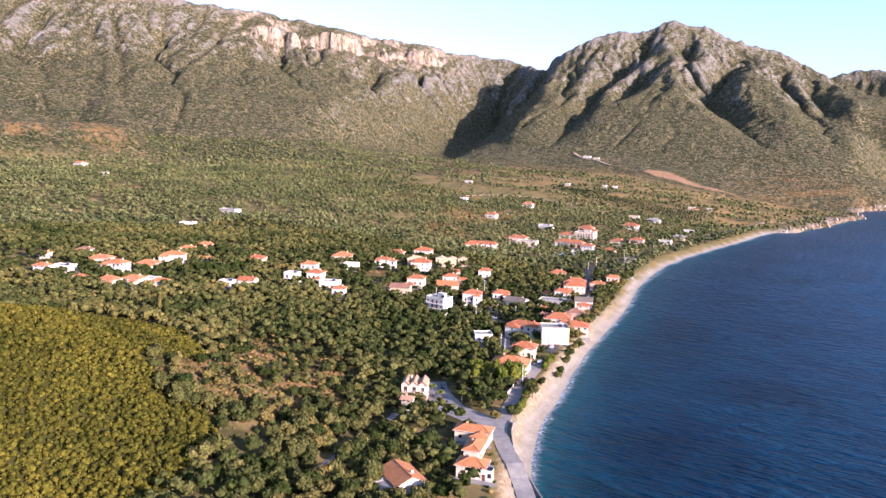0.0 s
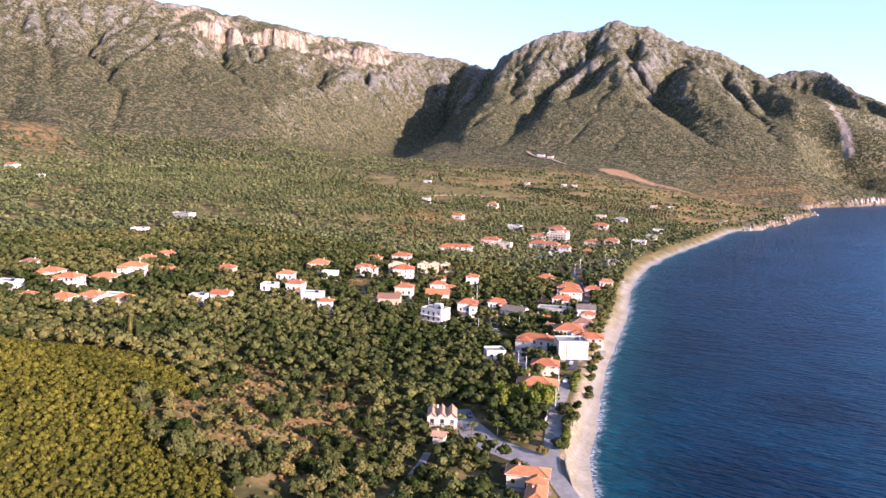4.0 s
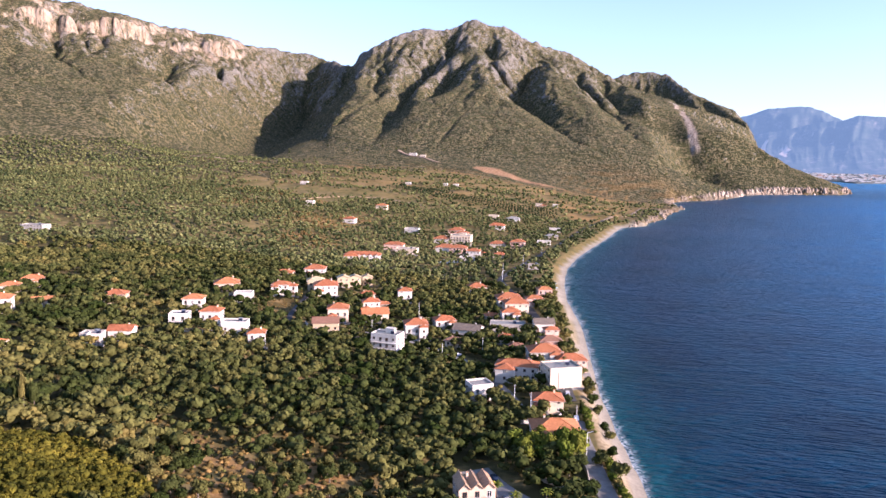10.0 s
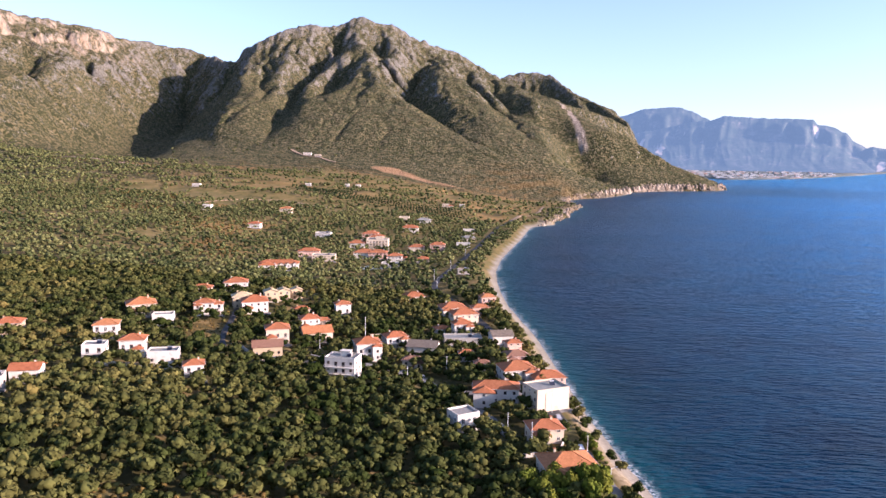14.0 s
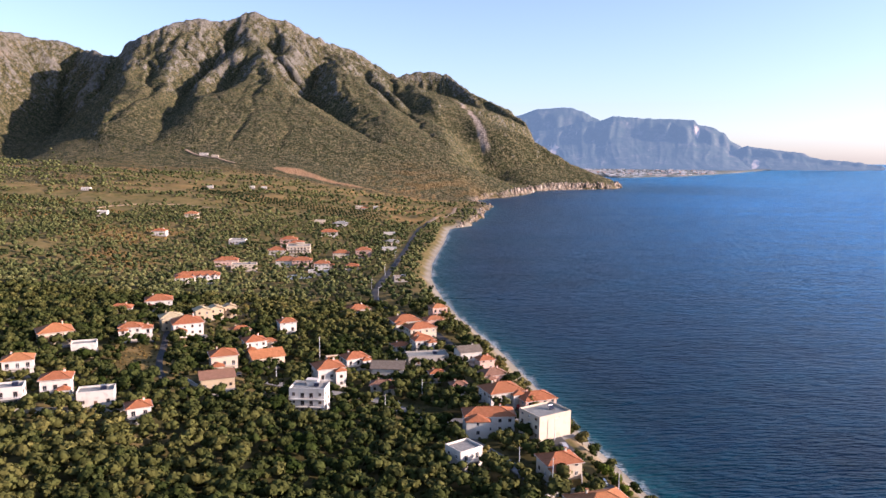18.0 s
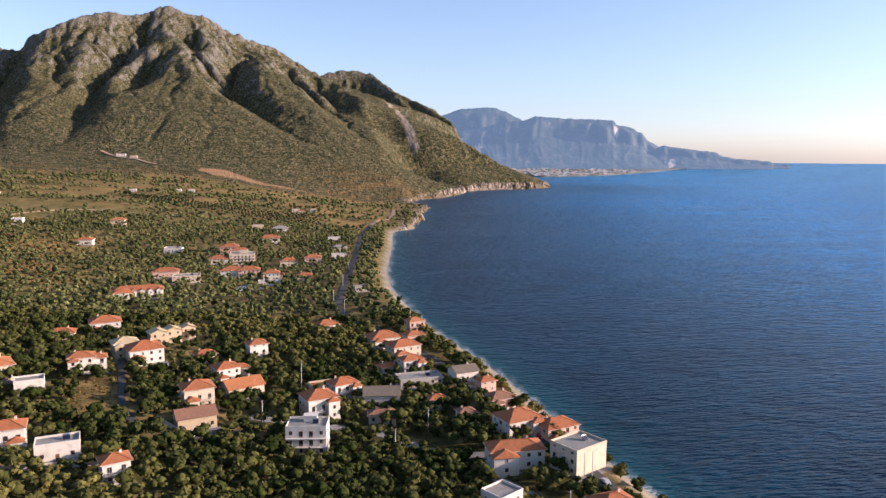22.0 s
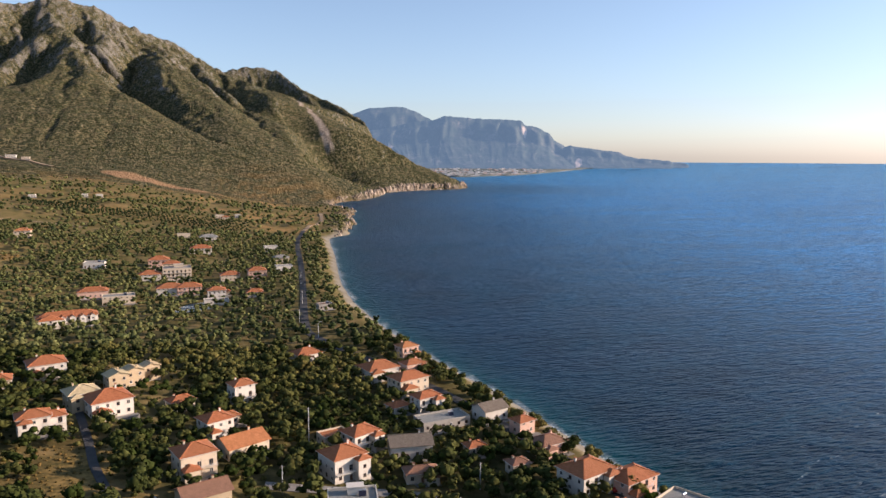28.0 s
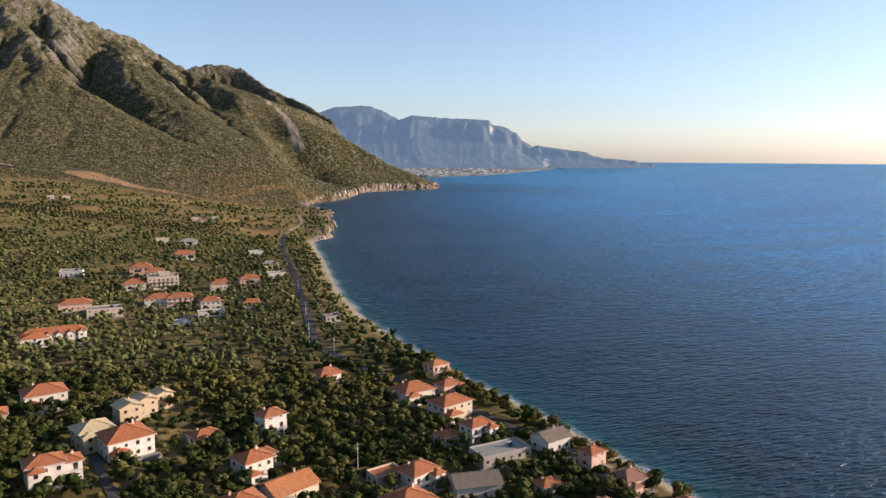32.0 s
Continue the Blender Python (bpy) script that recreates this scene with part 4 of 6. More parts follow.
def house(x, y, turn, w, d, floors, roof, wall, tile, blank=False):
    rng = random.Random(int(x * 31 + y * 17))
    if 200 < y < 500 and x < -35 and 0 <= turn < 22:
        turn += 13
    HOUSES.append((x, y, w, d, turn))
    near = y < 480 and x > -200
    ca, sa = math.cos(radians(turn)), math.sin(radians(turn))
    corners = np.array([(sx * w / 2, sy * d / 2) for sx in (-1, 1) for sy in (-1, 1)])
    hz = height(x + corners[:, 0] * ca - corners[:, 1] * sa, y + corners[:, 0] * sa + corners[:, 1] * ca, fine=False)
    z = float(hz.min() * 0.5 + hz.max() * 0.5)
    drop = z - float(hz.min()) + 0.8
    h = 3.05 * floors + 0.35
    storey = COUNT[max(1, min(3, round(floors)))]
    roof_word = {"hip": "hipped %s tile roof", "gable": "gabled %s tile roof", "flat": "flat %s roof"}[roof] % tile[1]
    ob = thing("house", pose(x, y, z, 0, 0, turn), "%s %s house with %s" % (wall[1], storey, roof_word), "house", "village houses")
    wv, wf = boxes((-w / 2, -d / 2, -drop, w / 2, d / 2, h))
    rise = 0.43 * min(w, d) / 2
    if roof == "gable":
        n = len(wv)
        wv += [(-w / 2, -d / 2, h), (-w / 2, d / 2, h), (-w / 2, 0, h + rise), (w / 2, -d / 2, h), (w / 2, d / 2, h), (w / 2, 0, h + rise)]
        wf += [(n, n + 2, n + 1), (n + 3, n + 4, n + 5)]
    part("wall", (wv, wf), wall[0], ob)
    part("plinth", boxes((-w / 2 - 0.06, -d / 2 - 0.06, -drop, w / 2 + 0.06, d / 2 + 0.06, 0.35)), STONE[0], ob, "rough grey plinth")
    o = 0.6
    a, b = w / 2 + o, d / 2 + o
    if roof == "hip":
        r = 0.43 * min(a, b)
        if w >= d:
            ridge = [(-(a - b), 0, h + r), (a - b, 0, h + r)]
            tops = [(0, 1, 5, 4), (1, 2, 5), (2, 3, 4, 5), (3, 0, 4)]
            hips = [(0, 0), (1, 1), (2, 1), (3, 0)]
        else:
            ridge = [(0, -(b - a), h + r), (0, b - a, h + r)]
            tops = [(0, 1, 4), (1, 2, 5, 4), (2, 3, 5), (3, 0, 4, 5)]
            hips = [(0, 0), (1, 0), (2, 1), (3, 1)]
        eave = [(-a, -b), (a, -b), (a, b), (-a, b)]
        v = [(*p, h + 0.06) for p in eave] + ridge + [(*p, h - 0.12) for p in eave]
        f = tops + [(6, 9, 8, 7)] + [(6 + k, 6 + (k + 1) % 4, (k + 1) % 4, k) for k in range(4)]
        rf = part("roof", (v, f), tile[0], ob)
        lines = [(Vector(v[k]) + Vector((0, 0, 0.04)), Vector(ridge[j]) + Vector((0, 0, 0.04))) for k, j in hips]
        if abs(w - d) > 0.6:
            lines.append((Vector(ridge[0]) + Vector((0, 0, 0.05)), Vector(ridge[1]) + Vector((0, 0, 0.05))))
        part("ridge_tiles", beams(lines, 0.30, 0.16), tile[0], rf)
        part("gutter", beams([((-a, -b, h + 0.0), (a, -b, h + 0.0)), ((a, -b, h + 0.0), (a, b, h + 0.0)), ((-a, b, h), (-a, -b, h))], 0.16, 0.12), WHITE[0], rf)
    elif roof == "gable":
        s = rise / (d / 2)
        lo, hi = h - o * s, h + rise
        v = []
        for t in (0.0, 0.18):
            v += [(-a, -b, lo + t), (a, -b, lo + t), (a, 0, hi + t), (-a, 0, hi + t), (-a, b, lo + t), (a, b, lo + t)]
        f = [(0, 3, 2, 1), (3, 4, 5, 2), (6, 7, 8, 9), (9, 8, 11, 10), (0, 1, 7, 6), (4, 10, 11, 5), (0, 6, 9, 3), (3, 9, 10, 4), (1, 2, 8, 7), (2, 5, 11, 8)]
        rf = part("roof", (v, f), tile[0], ob)
        part("ridge_tiles", beams([((-a, 0, hi + 0.22), (a, 0, hi + 0.22))], 0.30, 0.14), tile[0], rf)
    else:
        rf = part("roof", boxes((-w / 2 + 0.2, -d / 2 + 0.2, h, w / 2 - 0.2, d / 2 - 0.2, h + 0.12)), tile[0], ob, "weathered flat roof slab")
        ph = 0.75
        part("parapet", boxes((-w / 2 - 0.03, -d / 2 - 0.03, h - 0.05, w / 2 + 0.03, -d / 2 + 0.2, h + ph), (-w / 2 - 0.03, d / 2 - 0.2, h - 0.05, w / 2 + 0.03, d / 2 + 0.03, h + ph), (-w / 2 - 0.03, -d / 2 + 0.2, h - 0.05, -w / 2 + 0.2, d / 2 - 0.2, h + ph), (w / 2 - 0.2, -d / 2 + 0.2, h - 0.05, w / 2 + 0.03, d / 2 - 0.2, h + ph)), wall[0], ob)
        if floors >= 3:
            part("stair_head", boxes((-w * 0.1, d * 0.05, h + 0.12, w * 0.22, d * 0.36, h + 2.3), (-w * 0.12, d * 0.03, h + 2.3, w * 0.24, d * 0.38, h + 2.45)), wall[0], ob)
    # paved strip in front of the house
    part("terrace", boxes((-w / 2 - 1.2, -d / 2 - 2.6, -drop, w / 2 + 1.2, -d / 2 - 0.07, 0.12)), concrete, ob, "pale concrete terrace")
    if roof == "hip" and w > 9 and y < 620 and rng.random() < 0.75:
        # lower wing with a roof of its own
        s = rng.choice((-1, 1))
        ww, wd, wh = w * rng.uniform(0.36, 0.48), rng.uniform(2.2, 3.4), h * (0.86 if floors < 1.7 else rng.choice((0.55, 0.9)))
        c = s * (w / 2 - ww / 2 - 0.12)
        wing = part("wing", boxes((c - ww / 2, -d / 2 - wd, -drop, c + ww / 2, -d / 2 + 0.1, wh)), wall[0], ob)
        p, q0, q1 = ww / 2 + 0.4, -d / 2 - wd - 0.4, -d / 2 + 0.1
        rr = 0.43 * p
        v = [(c - p, q0, wh - 0.08), (c + p, q0, wh - 0.08), (c + p, q1, wh - 0.08), (c - p, q1, wh - 0.08), (c - p, q0, wh + 0.08), (c + p, q0, wh + 0.08), (c + p, q1, wh + 0.08), (c - p, q1, wh + 0.08), (c, q0 + min(p, wd * 0.7), wh + rr), (c, q1, wh + rr)]
        part("wing_roof", (v, [(0, 3, 2, 1), (0, 1, 5, 4), (1, 2, 6, 5), (3, 0, 4, 7), (2, 3, 7, 9, 6), (4, 5, 8), (5, 6, 9, 8), (7, 4, 8, 9)]), tile[0], wing)
        for k in range(max(1, int(wh / 3.0 + 0.3))):
            window(wing, pose(c, -d / 2 - wd, 1.25 + 3.0 * k), 1.1, 1.3 if wh - 3.0 * k > 2.6 else 0.8, False)
    if roof != "flat":
        cx, cy = rng.choice((-0.22, 0.25)) * w, 0.16 * d
        ch = part("chimney", boxes((cx - 0.3, cy - 0.3, h, cx + 0.3, cy + 0.3, h + rise + 0.5)), wall[0], ob)
        part("chimney_cap", boxes((cx - 0.42, cy - 0.42, h + rise + 0.62, cx + 0.42, cy + 0.42, h + rise + 0.72), (cx - 0.28, cy - 0.28, h + rise + 0.5, cx - 0.18, cy - 0.18, h + rise + 0.62), (cx + 0.18, cy + 0.18, h + rise + 0.5, cx + 0.28, cy + 0.28, h + rise + 0.62)), tile[0], ch)
    # openings, floor by floor, on the sides towards the sea and the plain
    n_floor = max(1, int(floors + 0.45))
    fh = h / max(floors, 0.8) if floors < 1 else (h - 0.35) / max(1, round(floors)) if n_floor == round(floors) else 3.0
    fh = min(fh, 3.05)
    door_at = rng.choice((0, 1))
    for k in range(n_floor):
        base = 0.35 + k * 3.0
        tall = min(1.3, h - base - 1.15)
        if tall < 0.6:
            continue
        tall = 1.3 if tall > 1.2 else 0.8
        balcony = k > 0 and not blank and h - base > 2.3 and rng.random() < (0.95 if roof == "flat" and floors >= 3 else 0.6)
        if not blank:
            n = max(2, int(w / 3.1))
            for i in range(n):
                px = -w / 2 + w * (i + 0.5) / n
                if (balcony and 0 < i < n - 1) or (balcony and n <= 3):
                    window(ob, pose(px, -d / 2, base + 0.05), 1.3, 2.1, near)
                elif k == 0 and i == min(door_at, n - 1) and h > 2.5:
                    dr = part("door", boxes((px - 0.5, -d / 2 - 0.06, 0.05, px + 0.5, -d / 2 + 0.02, 2.15)), frame_mat, ob, "wooden front door")
                    part("door_handle", boxes((px + 0.32, -d / 2 - 0.12, 1.05, px + 0.42, -d / 2 - 0.06, 1.12)), steel, dr)
                else:
                    window(ob, pose(px, -d / 2, base + 0.95), 1.1, tall, near)
        if balcony:
            half = w / 2 - 0.2 if n <= 3 or floors >= 3 else w * (0.5 - 1.0 / n)
            bl = part("balcony", boxes((-half, -d / 2 - 1.3, base - 0.16, half, -d / 2, base)), wall[0], ob)
            rails = [((-half, -d / 2 - 1.26, base + 0.95), (half, -d / 2 - 1.26, base + 0.95)), ((-half + 0.03, -d / 2 - 1.26, base + 0.95), (-half + 0.03, -d / 2, base + 0.95)), ((half - 0.03, -d / 2 - 1.26, base + 0.95), (half - 0.03, -d / 2, base + 0.95)), ((-half, -d / 2 - 1.26, base + 0.5), (half, -d / 2 - 1.26, base + 0.5))]
            m = max(3, int(half * 2 / 0.6))
            rails += [((-half + 0.03 + (2 * half - 0.06) * i / m, -d / 2 - 1.26, base), (-half + 0.03 + (2 * half - 0.06) * i / m, -d / 2 - 1.26, base + 0.95)) for i in range(m + 1)]
            part("railing", beams(rails, 0.06, 0.06), iron, bl, "thin metal balcony railing")
        n = max(1, int(d / 3.3))
        for i in range(n):
            py = -d / 2 + d * (i + 0.5) / n
            if not (blank and k == 0):
                window(ob, pose(w / 2, py, base + 0.95, 0, 0, 90), 1.1, tall, near)
            window(ob, pose(-w / 2, py, base + 0.95, 0, 0, -90), 1.1, tall, near)
    if y < 800 and rng.random() < 0.55:
        # solar water heater on the roof
        if roof == "flat":
            heater(x + (0.2 * w) * ca, y + 0.2 * w * sa, z + h + 0.12, turn)
    return ob


def villa(x, y, turn, w, d, h):
    """Villa with three small gables side by side over its front."""
    wall_mat = plaster("plaster_villa", (0.56, 0.43, 0.32))
    HOUSES.append((x, y, w, d, turn))
    ob = thing("villa", pose(x, y, float(height(np.array([x]), np.array([y]), fine=False)[0]), 0, 0, turn), "pinkish-cream two-storey villa with three tiled front gables", "house", "village houses")
    wv, wf = boxes((-w / 2, -d / 2, -2.5, w / 2, d / 2, h))
    s, rise = w / 3, 1.55
    for k in range(3):
        a, n = -w / 2 + s * k, len(wv)
        wv += [(a, -d / 2, h), (a + s, -d / 2, h), (a + s / 2, -d / 2, h + rise), (a, d / 2, h), (a + s, d / 2, h), (a + s / 2, d / 2, h + rise)]
        wf += [(n, n + 1, n + 2), (n + 3, n + 5, n + 4)]
    part("wall", (wv, wf), wall_mat, ob)
    part("plinth", boxes((-w / 2 - 0.06, -d / 2 - 0.06, -2.5, w / 2 + 0.06, d / 2 + 0.06, 0.4)), STONE[0], ob, "rough grey plinth")
    for k in range(3):
        a, b, e = -w / 2 + s * k - 0.05, -w / 2 + s * (k + 1) + 0.05, 0.5
        c = (a + b) / 2
        v = []
        for t in (0.0, 0.2):
            v += [(a, -d / 2 - e, h + t), (c, -d / 2 - e, h + rise + 0.05 + t), (b, -d / 2 - e, h + t), (a, d / 2 + e, h + t), (c, d / 2 + e, h + rise + 0.05 + t), (b, d / 2 + e, h + t)]
        f = [(0, 1, 4, 3), (1, 2, 5, 4), (6, 9, 10, 7), (7, 10, 11, 8), (0, 6, 7, 1), (1, 7, 8, 2), (3, 4, 10, 9), (4, 5, 11, 10), (0, 3, 9, 6), (2, 8, 11, 5)]
        rf = part("roof", (v, f), PALE_TILE[0], ob)
        part("ridge_tiles", beams([((c, -d / 2 - e, h + rise + 0.3), (c, d / 2 + e, h + rise + 0.3))], 0.28, 0.14), PALE_TILE[0], rf)
        m = -w / 2 + s * (k + 0.5)
        window(ob, pose(m, -d / 2, 0.5), 1.3, 2.1, True)
        window(ob, pose(m, -d / 2, 3.45), 1.3, 2.1, True)
        bl = part("balcony", boxes((m - 1.2, -d / 2 - 1.1, 3.2, m + 1.2, -d / 2, 3.4)), wall_mat, ob)
        rails = [((m - 1.15, -d / 2 - 1.05, 4.35), (m + 1.15, -d / 2 - 1.05, 4.35)), ((m - 1.15, -d / 2 - 1.05, 4.35), (m - 1.15, -d / 2, 4.35)), ((m + 1.15, -d / 2 - 1.05, 4.35), (m + 1.15, -d / 2, 4.35))]
        rails += [((m - 1.15 + 0.46 * i, -d / 2 - 1.05, 3.4), (m - 1.15 + 0.46 * i, -d / 2 - 1.05, 4.35)) for i in range(6)]
        part("railing", beams(rails, 0.05, 0.05), iron, bl, "thin metal balcony railing")
    for k in range(2):
        for py in (-d / 4, d / 4):
            window(ob, pose(w / 2, py, 1.35 + 3 * k, 0, 0, 90), 1.1, 1.3, True)
            window(ob, pose(-w / 2, py, 1.35 + 3 * k, 0, 0, -90), 1.1, 1.3, True)
    ch = part("chimney", boxes((-1.9, 1.2, h, -1.3, 1.8, h + rise + 0.9)), wall_mat, ob)
    part("chimney_cap", boxes((-2.02, 1.08, h + rise + 0.9, -1.18, 1.92, h + rise + 1.02)), PALE_TILE[0], ch)
    part("terrace", boxes((-w / 2 - 0.8, -d / 2 - 3.2, -2.5, w / 2 + 0.8, -d / 2 - 0.07, 0.15)), concrete, ob, "pale concrete terrace")


def heater(x, y, z, turn):
    ob = thing("solar_water_heater", pose(x, y, z, 0, 0, turn), "solar water heater with steel tank on a flat roof", "solar heater", "roof heaters")
    part("stand", beams([((-0.9, -0.7, 0.1), (-0.9, 0.5, 1.1)), ((0.9, -0.7, 0.1), (0.9, 0.5, 1.1)), ((-0.9, 0.5, 0), (-0.9, 0.5, 1.1)), ((0.9, 0.5, 0), (0.9, 0.5, 1.1)), ((-0.9, -0.7, 0), (-0.9, -0.7, 0.12)), ((0.9, -0.7, 0), (0.9, -0.7, 0.12)), ((-0.9, 0.5, 0.6), (0.9, 0.5, 0.6))], 0.06, 0.06), iron, ob)
    v = [(-1.0, -0.75, 0.16), (1.0, -0.75, 0.16), (1.0, 0.4, 1.12), (-1.0, 0.4, 1.12)]
    v = v + [(p[0], p[1] + 0.06, p[2] - 0.08) for p in v]
    part("collector", (v, [(0, 1, 2, 3), (7, 6, 5, 4), (0, 4, 5, 1), (1, 5, 6, 2), (2, 6, 7, 3), (3, 7, 4, 0)]), panel_mat, ob, "dark glazed collector panel")
    pts, fc = tube([(0, 0, -1.0), (0, 0, -0.95), (0, 0, 0.95), (0, 0, 1.0)], [0.2, 0.28, 0.28, 0.2], 10)
    part("tank", ([(p[2], 0.55 + p[1], 1.35 + p[0]) for p in pts], fc), steel, ob, "horizontal steel tank")


# ---- the village ----

shed = house(62.9, 73.6, -32, 12.5, 9.0, 1.0, "gable", WHITE, ORANGE)
for x0, x1, mat, word in ((-6.2, -0.05, WHITE[0], "white lean-to roof sheet"), (0.05, 6.2, concrete, "grey lean-to roof sheet")):
    # lean-to with a sheet roof on posts along the front
    sheet = part("lean_to", ([(x0, -9.6, 2.25), (x1, -9.6, 2.25), (x1, -4.56, 2.75), (x0, -4.56, 2.75), (x0, -9.6, 2.37), (x1, -9.6, 2.37), (x1, -4.56, 2.87), (x0, -4.56, 2.87)], BOX_FACES), mat, shed, word)
    for px in (x0 + 0.2, x1 - 0.2):
        part("post", boxes((px - 0.08, -9.5, -1.5, px + 0.08, -9.34, 2.26)), iron, sheet)
house(69.6, 104.4, 15, 4.8, 9.6, 1.15, "hip", CREAM, ORANGE)
house(81.0, 91.5, 15, 3.4, 2.4, 0.8, "flat", WHITE, GREY)
house(75.7, 92.1, 15, 8.6, 6.2, 1.2, "hip", CREAM, ORANGE)
house(-91.9, 297.2, 8, 12.9, 9.0, 1.5, "gable", OCHRE, BROWN)
house(21.1, 289.7, 20, 14.2, 11.4, 2, "hip", WHITE, RED)
house(33.9, 285.0, 20, 13.4, 9.4, 1.8, "hip", PINK, RED)
house(32.7, 257.0, 30, 14.0, 11.2, 2.6, "flat", CREAM, GREY, blank=True)
house(28.9, 126.6, 12, 3.8, 3.5, 1.6, "gable", CREAM, PALE_TILE)
house(62.8, 116.2, 15, 11.8, 5.9, 1.2, "hip", CREAM, ORANGE)
house(13.5, 263.3, 2, 17.6, 8.8, 2, "hip", WHITE, RED)
house(-26.2, 311.3, -3, 10.2, 6.1, 1, "hip", CREAM, BROWN)
house(-50.3, 319.0, 10, 11.7, 10.5, 2.5, "hip", WHITE, RED)
house(5.4, 307.3, 10, 6.4, 5.1, 1, "hip", CREAM, BROWN)
house(-95.5, 321.3, 8, 10.9, 9.8, 2.4, "hip", CREAM, RED)
house(-52.8, 281.7, -6, 13.3, 9.3, 3, "flat", WHITE, GREY)
house(20.6, 318.1, 18, 10.8, 8.6, 1.3, "hip", PINK, BROWN)
house(-24.9, 332.4, -4, 14.3, 10.0, 1.5, "gable", WHITE, WORN_TILE)
house(-3.4, 325.5, 10, 6.5, 5.2, 1, "hip", CREAM, RED)
villa(21.5, 143.0, 26, 10.2, 8.0, 6.2)
house(-81.3, 339.8, 15, 14.6, 10.9, 1.5, "gable", CREAM, ORANGE)
house(-40.9, 341.6, 15, 11.0, 8.8, 2, "hip", WHITE, RED)
house(-49.4, 348.0, 5, 10.1, 7.1, 1, "flat", CREAM, RED)
house(18.9, 337.0, 20, 7.3, 5.9, 1.6, "hip", PINK, RED)
house(-90.1, 356.9, 15, 9.8, 8.8, 2, "hip", WHITE, RED)
house(-7.3, 353.7, 10, 19.4, 9.7, 1, "flat", STONE, GREY)
house(-147.2, 354.4, 4, 9.7, 7.7, 2, "hip", WHITE, RED)
house(12.5, 354.6, 18, 10.9, 8.7, 1.5, "gable", WHITE, WORN_TILE)
house(-86.5, 367.6, 15, 8.4, 5.9, 1, "hip", CREAM, RED)
house(37.5, 196.0, 15, 15.7, 12.6, 1.4, "hip", CREAM, ORANGE)
house(-20.3, 372.6, 20, 7.6, 6.1, 1, "hip", WHITE, RED)
house(-9.1, 371.5, 20, 10.3, 7.2, 2, "hip", WHITE, RED)
house(-128.2, 377.5, 12, 14.3, 12.9, 2, "hip", WHITE, RED)
house(-105.1, 250.3, 12, 7.4, 6.6, 2, "hip", WHITE, RED)
house(-103.8, 386.4, 15, 9.1, 6.4, 1, "hip", CREAM, RED)
house(-138.2, 384.5, 25, 10.7, 9.6, 2, "hip", OCHRE, STRAW)
house(-167.3, 218.8, 5, 8.9, 6.3, 1, "flat", STONE, GREY)
house(-80.8, 392.7, 10, 8.6, 7.8, 2.6, "hip", WHITE, RED)
house(-160.1, 229.0, 5, 10.3, 7.2, 1.4, "gable", WHITE, RED)
house(31.3, 223.6, 15, 11.1, 8.8, 1.6, "hip", CREAM, RED)
house(-10.4, 397.2, 22, 14.8, 10.4, 2, "hip", CREAM, RED)
house(-125.8, 266.6, 4, 12.1, 7.3, 1.5, "flat", WHITE, GREY)
house(-129.8, 409.4, -62, 6.7, 8.0, 2, "gable", OCHRE, STRAW)
house(-152.6, 260.7, 6, 8.9, 7.1, 2, "flat", WHITE, GREY)
house(-141.8, 271.5, 4, 9.9, 7.9, 2.3, "hip", WHITE, RED)
house(2.8, 234.5, 35, 8.9, 8.0, 2, "flat", WHITE, GREY)
house(-19.2, 420.9, 20, 15.6, 12.5, 1.5, "hip", WHITE, RED)
house(-124.6, 417.3, -62, 6.4, 7.7, 2, "gable", OCHRE, STRAW)
house(-174.6, 411.6, 0, 11.9, 8.3, 1, "hip", CREAM, RED)
house(-2.5, 422.0, 20, 10.1, 7.1, 1.5, "hip", PINK, RED)
house(-118.7, 425.0, -62, 5.7, 6.8, 2, "gable", OCHRE, STRAW)
house(-160.1, 430.5, 6, 14.2, 11.4, 2, "hip", WHITE, RED)
house(-167.6, 294.7, 10, 10.5, 8.4, 2, "hip", WHITE, ORANGE)
house(0.7, 448.0, 20, 9.4, 7.5, 2, "hip", PINK, ORANGE)
house(-49.0, 459.2, 10, 13.0, 10.4, 1, "hip", WHITE, RED)
house(-208.0, 284.0, 10, 11.1, 8.9, 1.6, "hip", OCHRE, RED)
house(-156.9, 327.7, 6, 10.0, 7.0, 1.4, "flat", WHITE, GREY)
house(-175.4, 340.0, 18, 14.0, 12.6, 2, "hip", CREAM, ORANGE)
house(-183.9, 183.1, 20, 8.2, 6.6, 1.5, "hip", CREAM, ORANGE)
house(-141.8, 356.5, 6, 7.3, 5.9, 1.8, "hip", WHITE, RED)
house(-203.0, 163.4, 18, 10.7, 8.6, 1.3, "hip", CREAM, ORANGE)
house(-195.6, 174.7, 18, 10.3, 8.2, 1.6, "hip", WHITE, ORANGE)
house(-191.2, 182.5, 18, 8.8, 7.0, 1.5, "flat", WHITE, GREY)
house(-163.7, 216.5, 10, 6.2, 5.0, 1.2, "flat", WHITE, GREY)
house(-219.6, 156.4, 15, 6.3, 5.0, 1.2, "hip", CREAM, ORANGE)
house(-252.9, 154.0, 15, 8.4, 6.7, 1.6, "hip", WHITE, ORANGE)
house(-248.9, 164.8, 15, 12.5, 7.5, 1.4, "flat", WHITE, GREY)
house(-237.3, 192.5, 15, 12.4, 9.9, 1.8, "hip", WHITE, ORANGE)
house(-228.9, 208.8, 15, 12.5, 10.0, 1.6, "hip", WHITE, ORANGE)
house(-259.9, 197.7, 20, 12.3, 8.6, 1.4, "hip", CREAM, ORANGE)
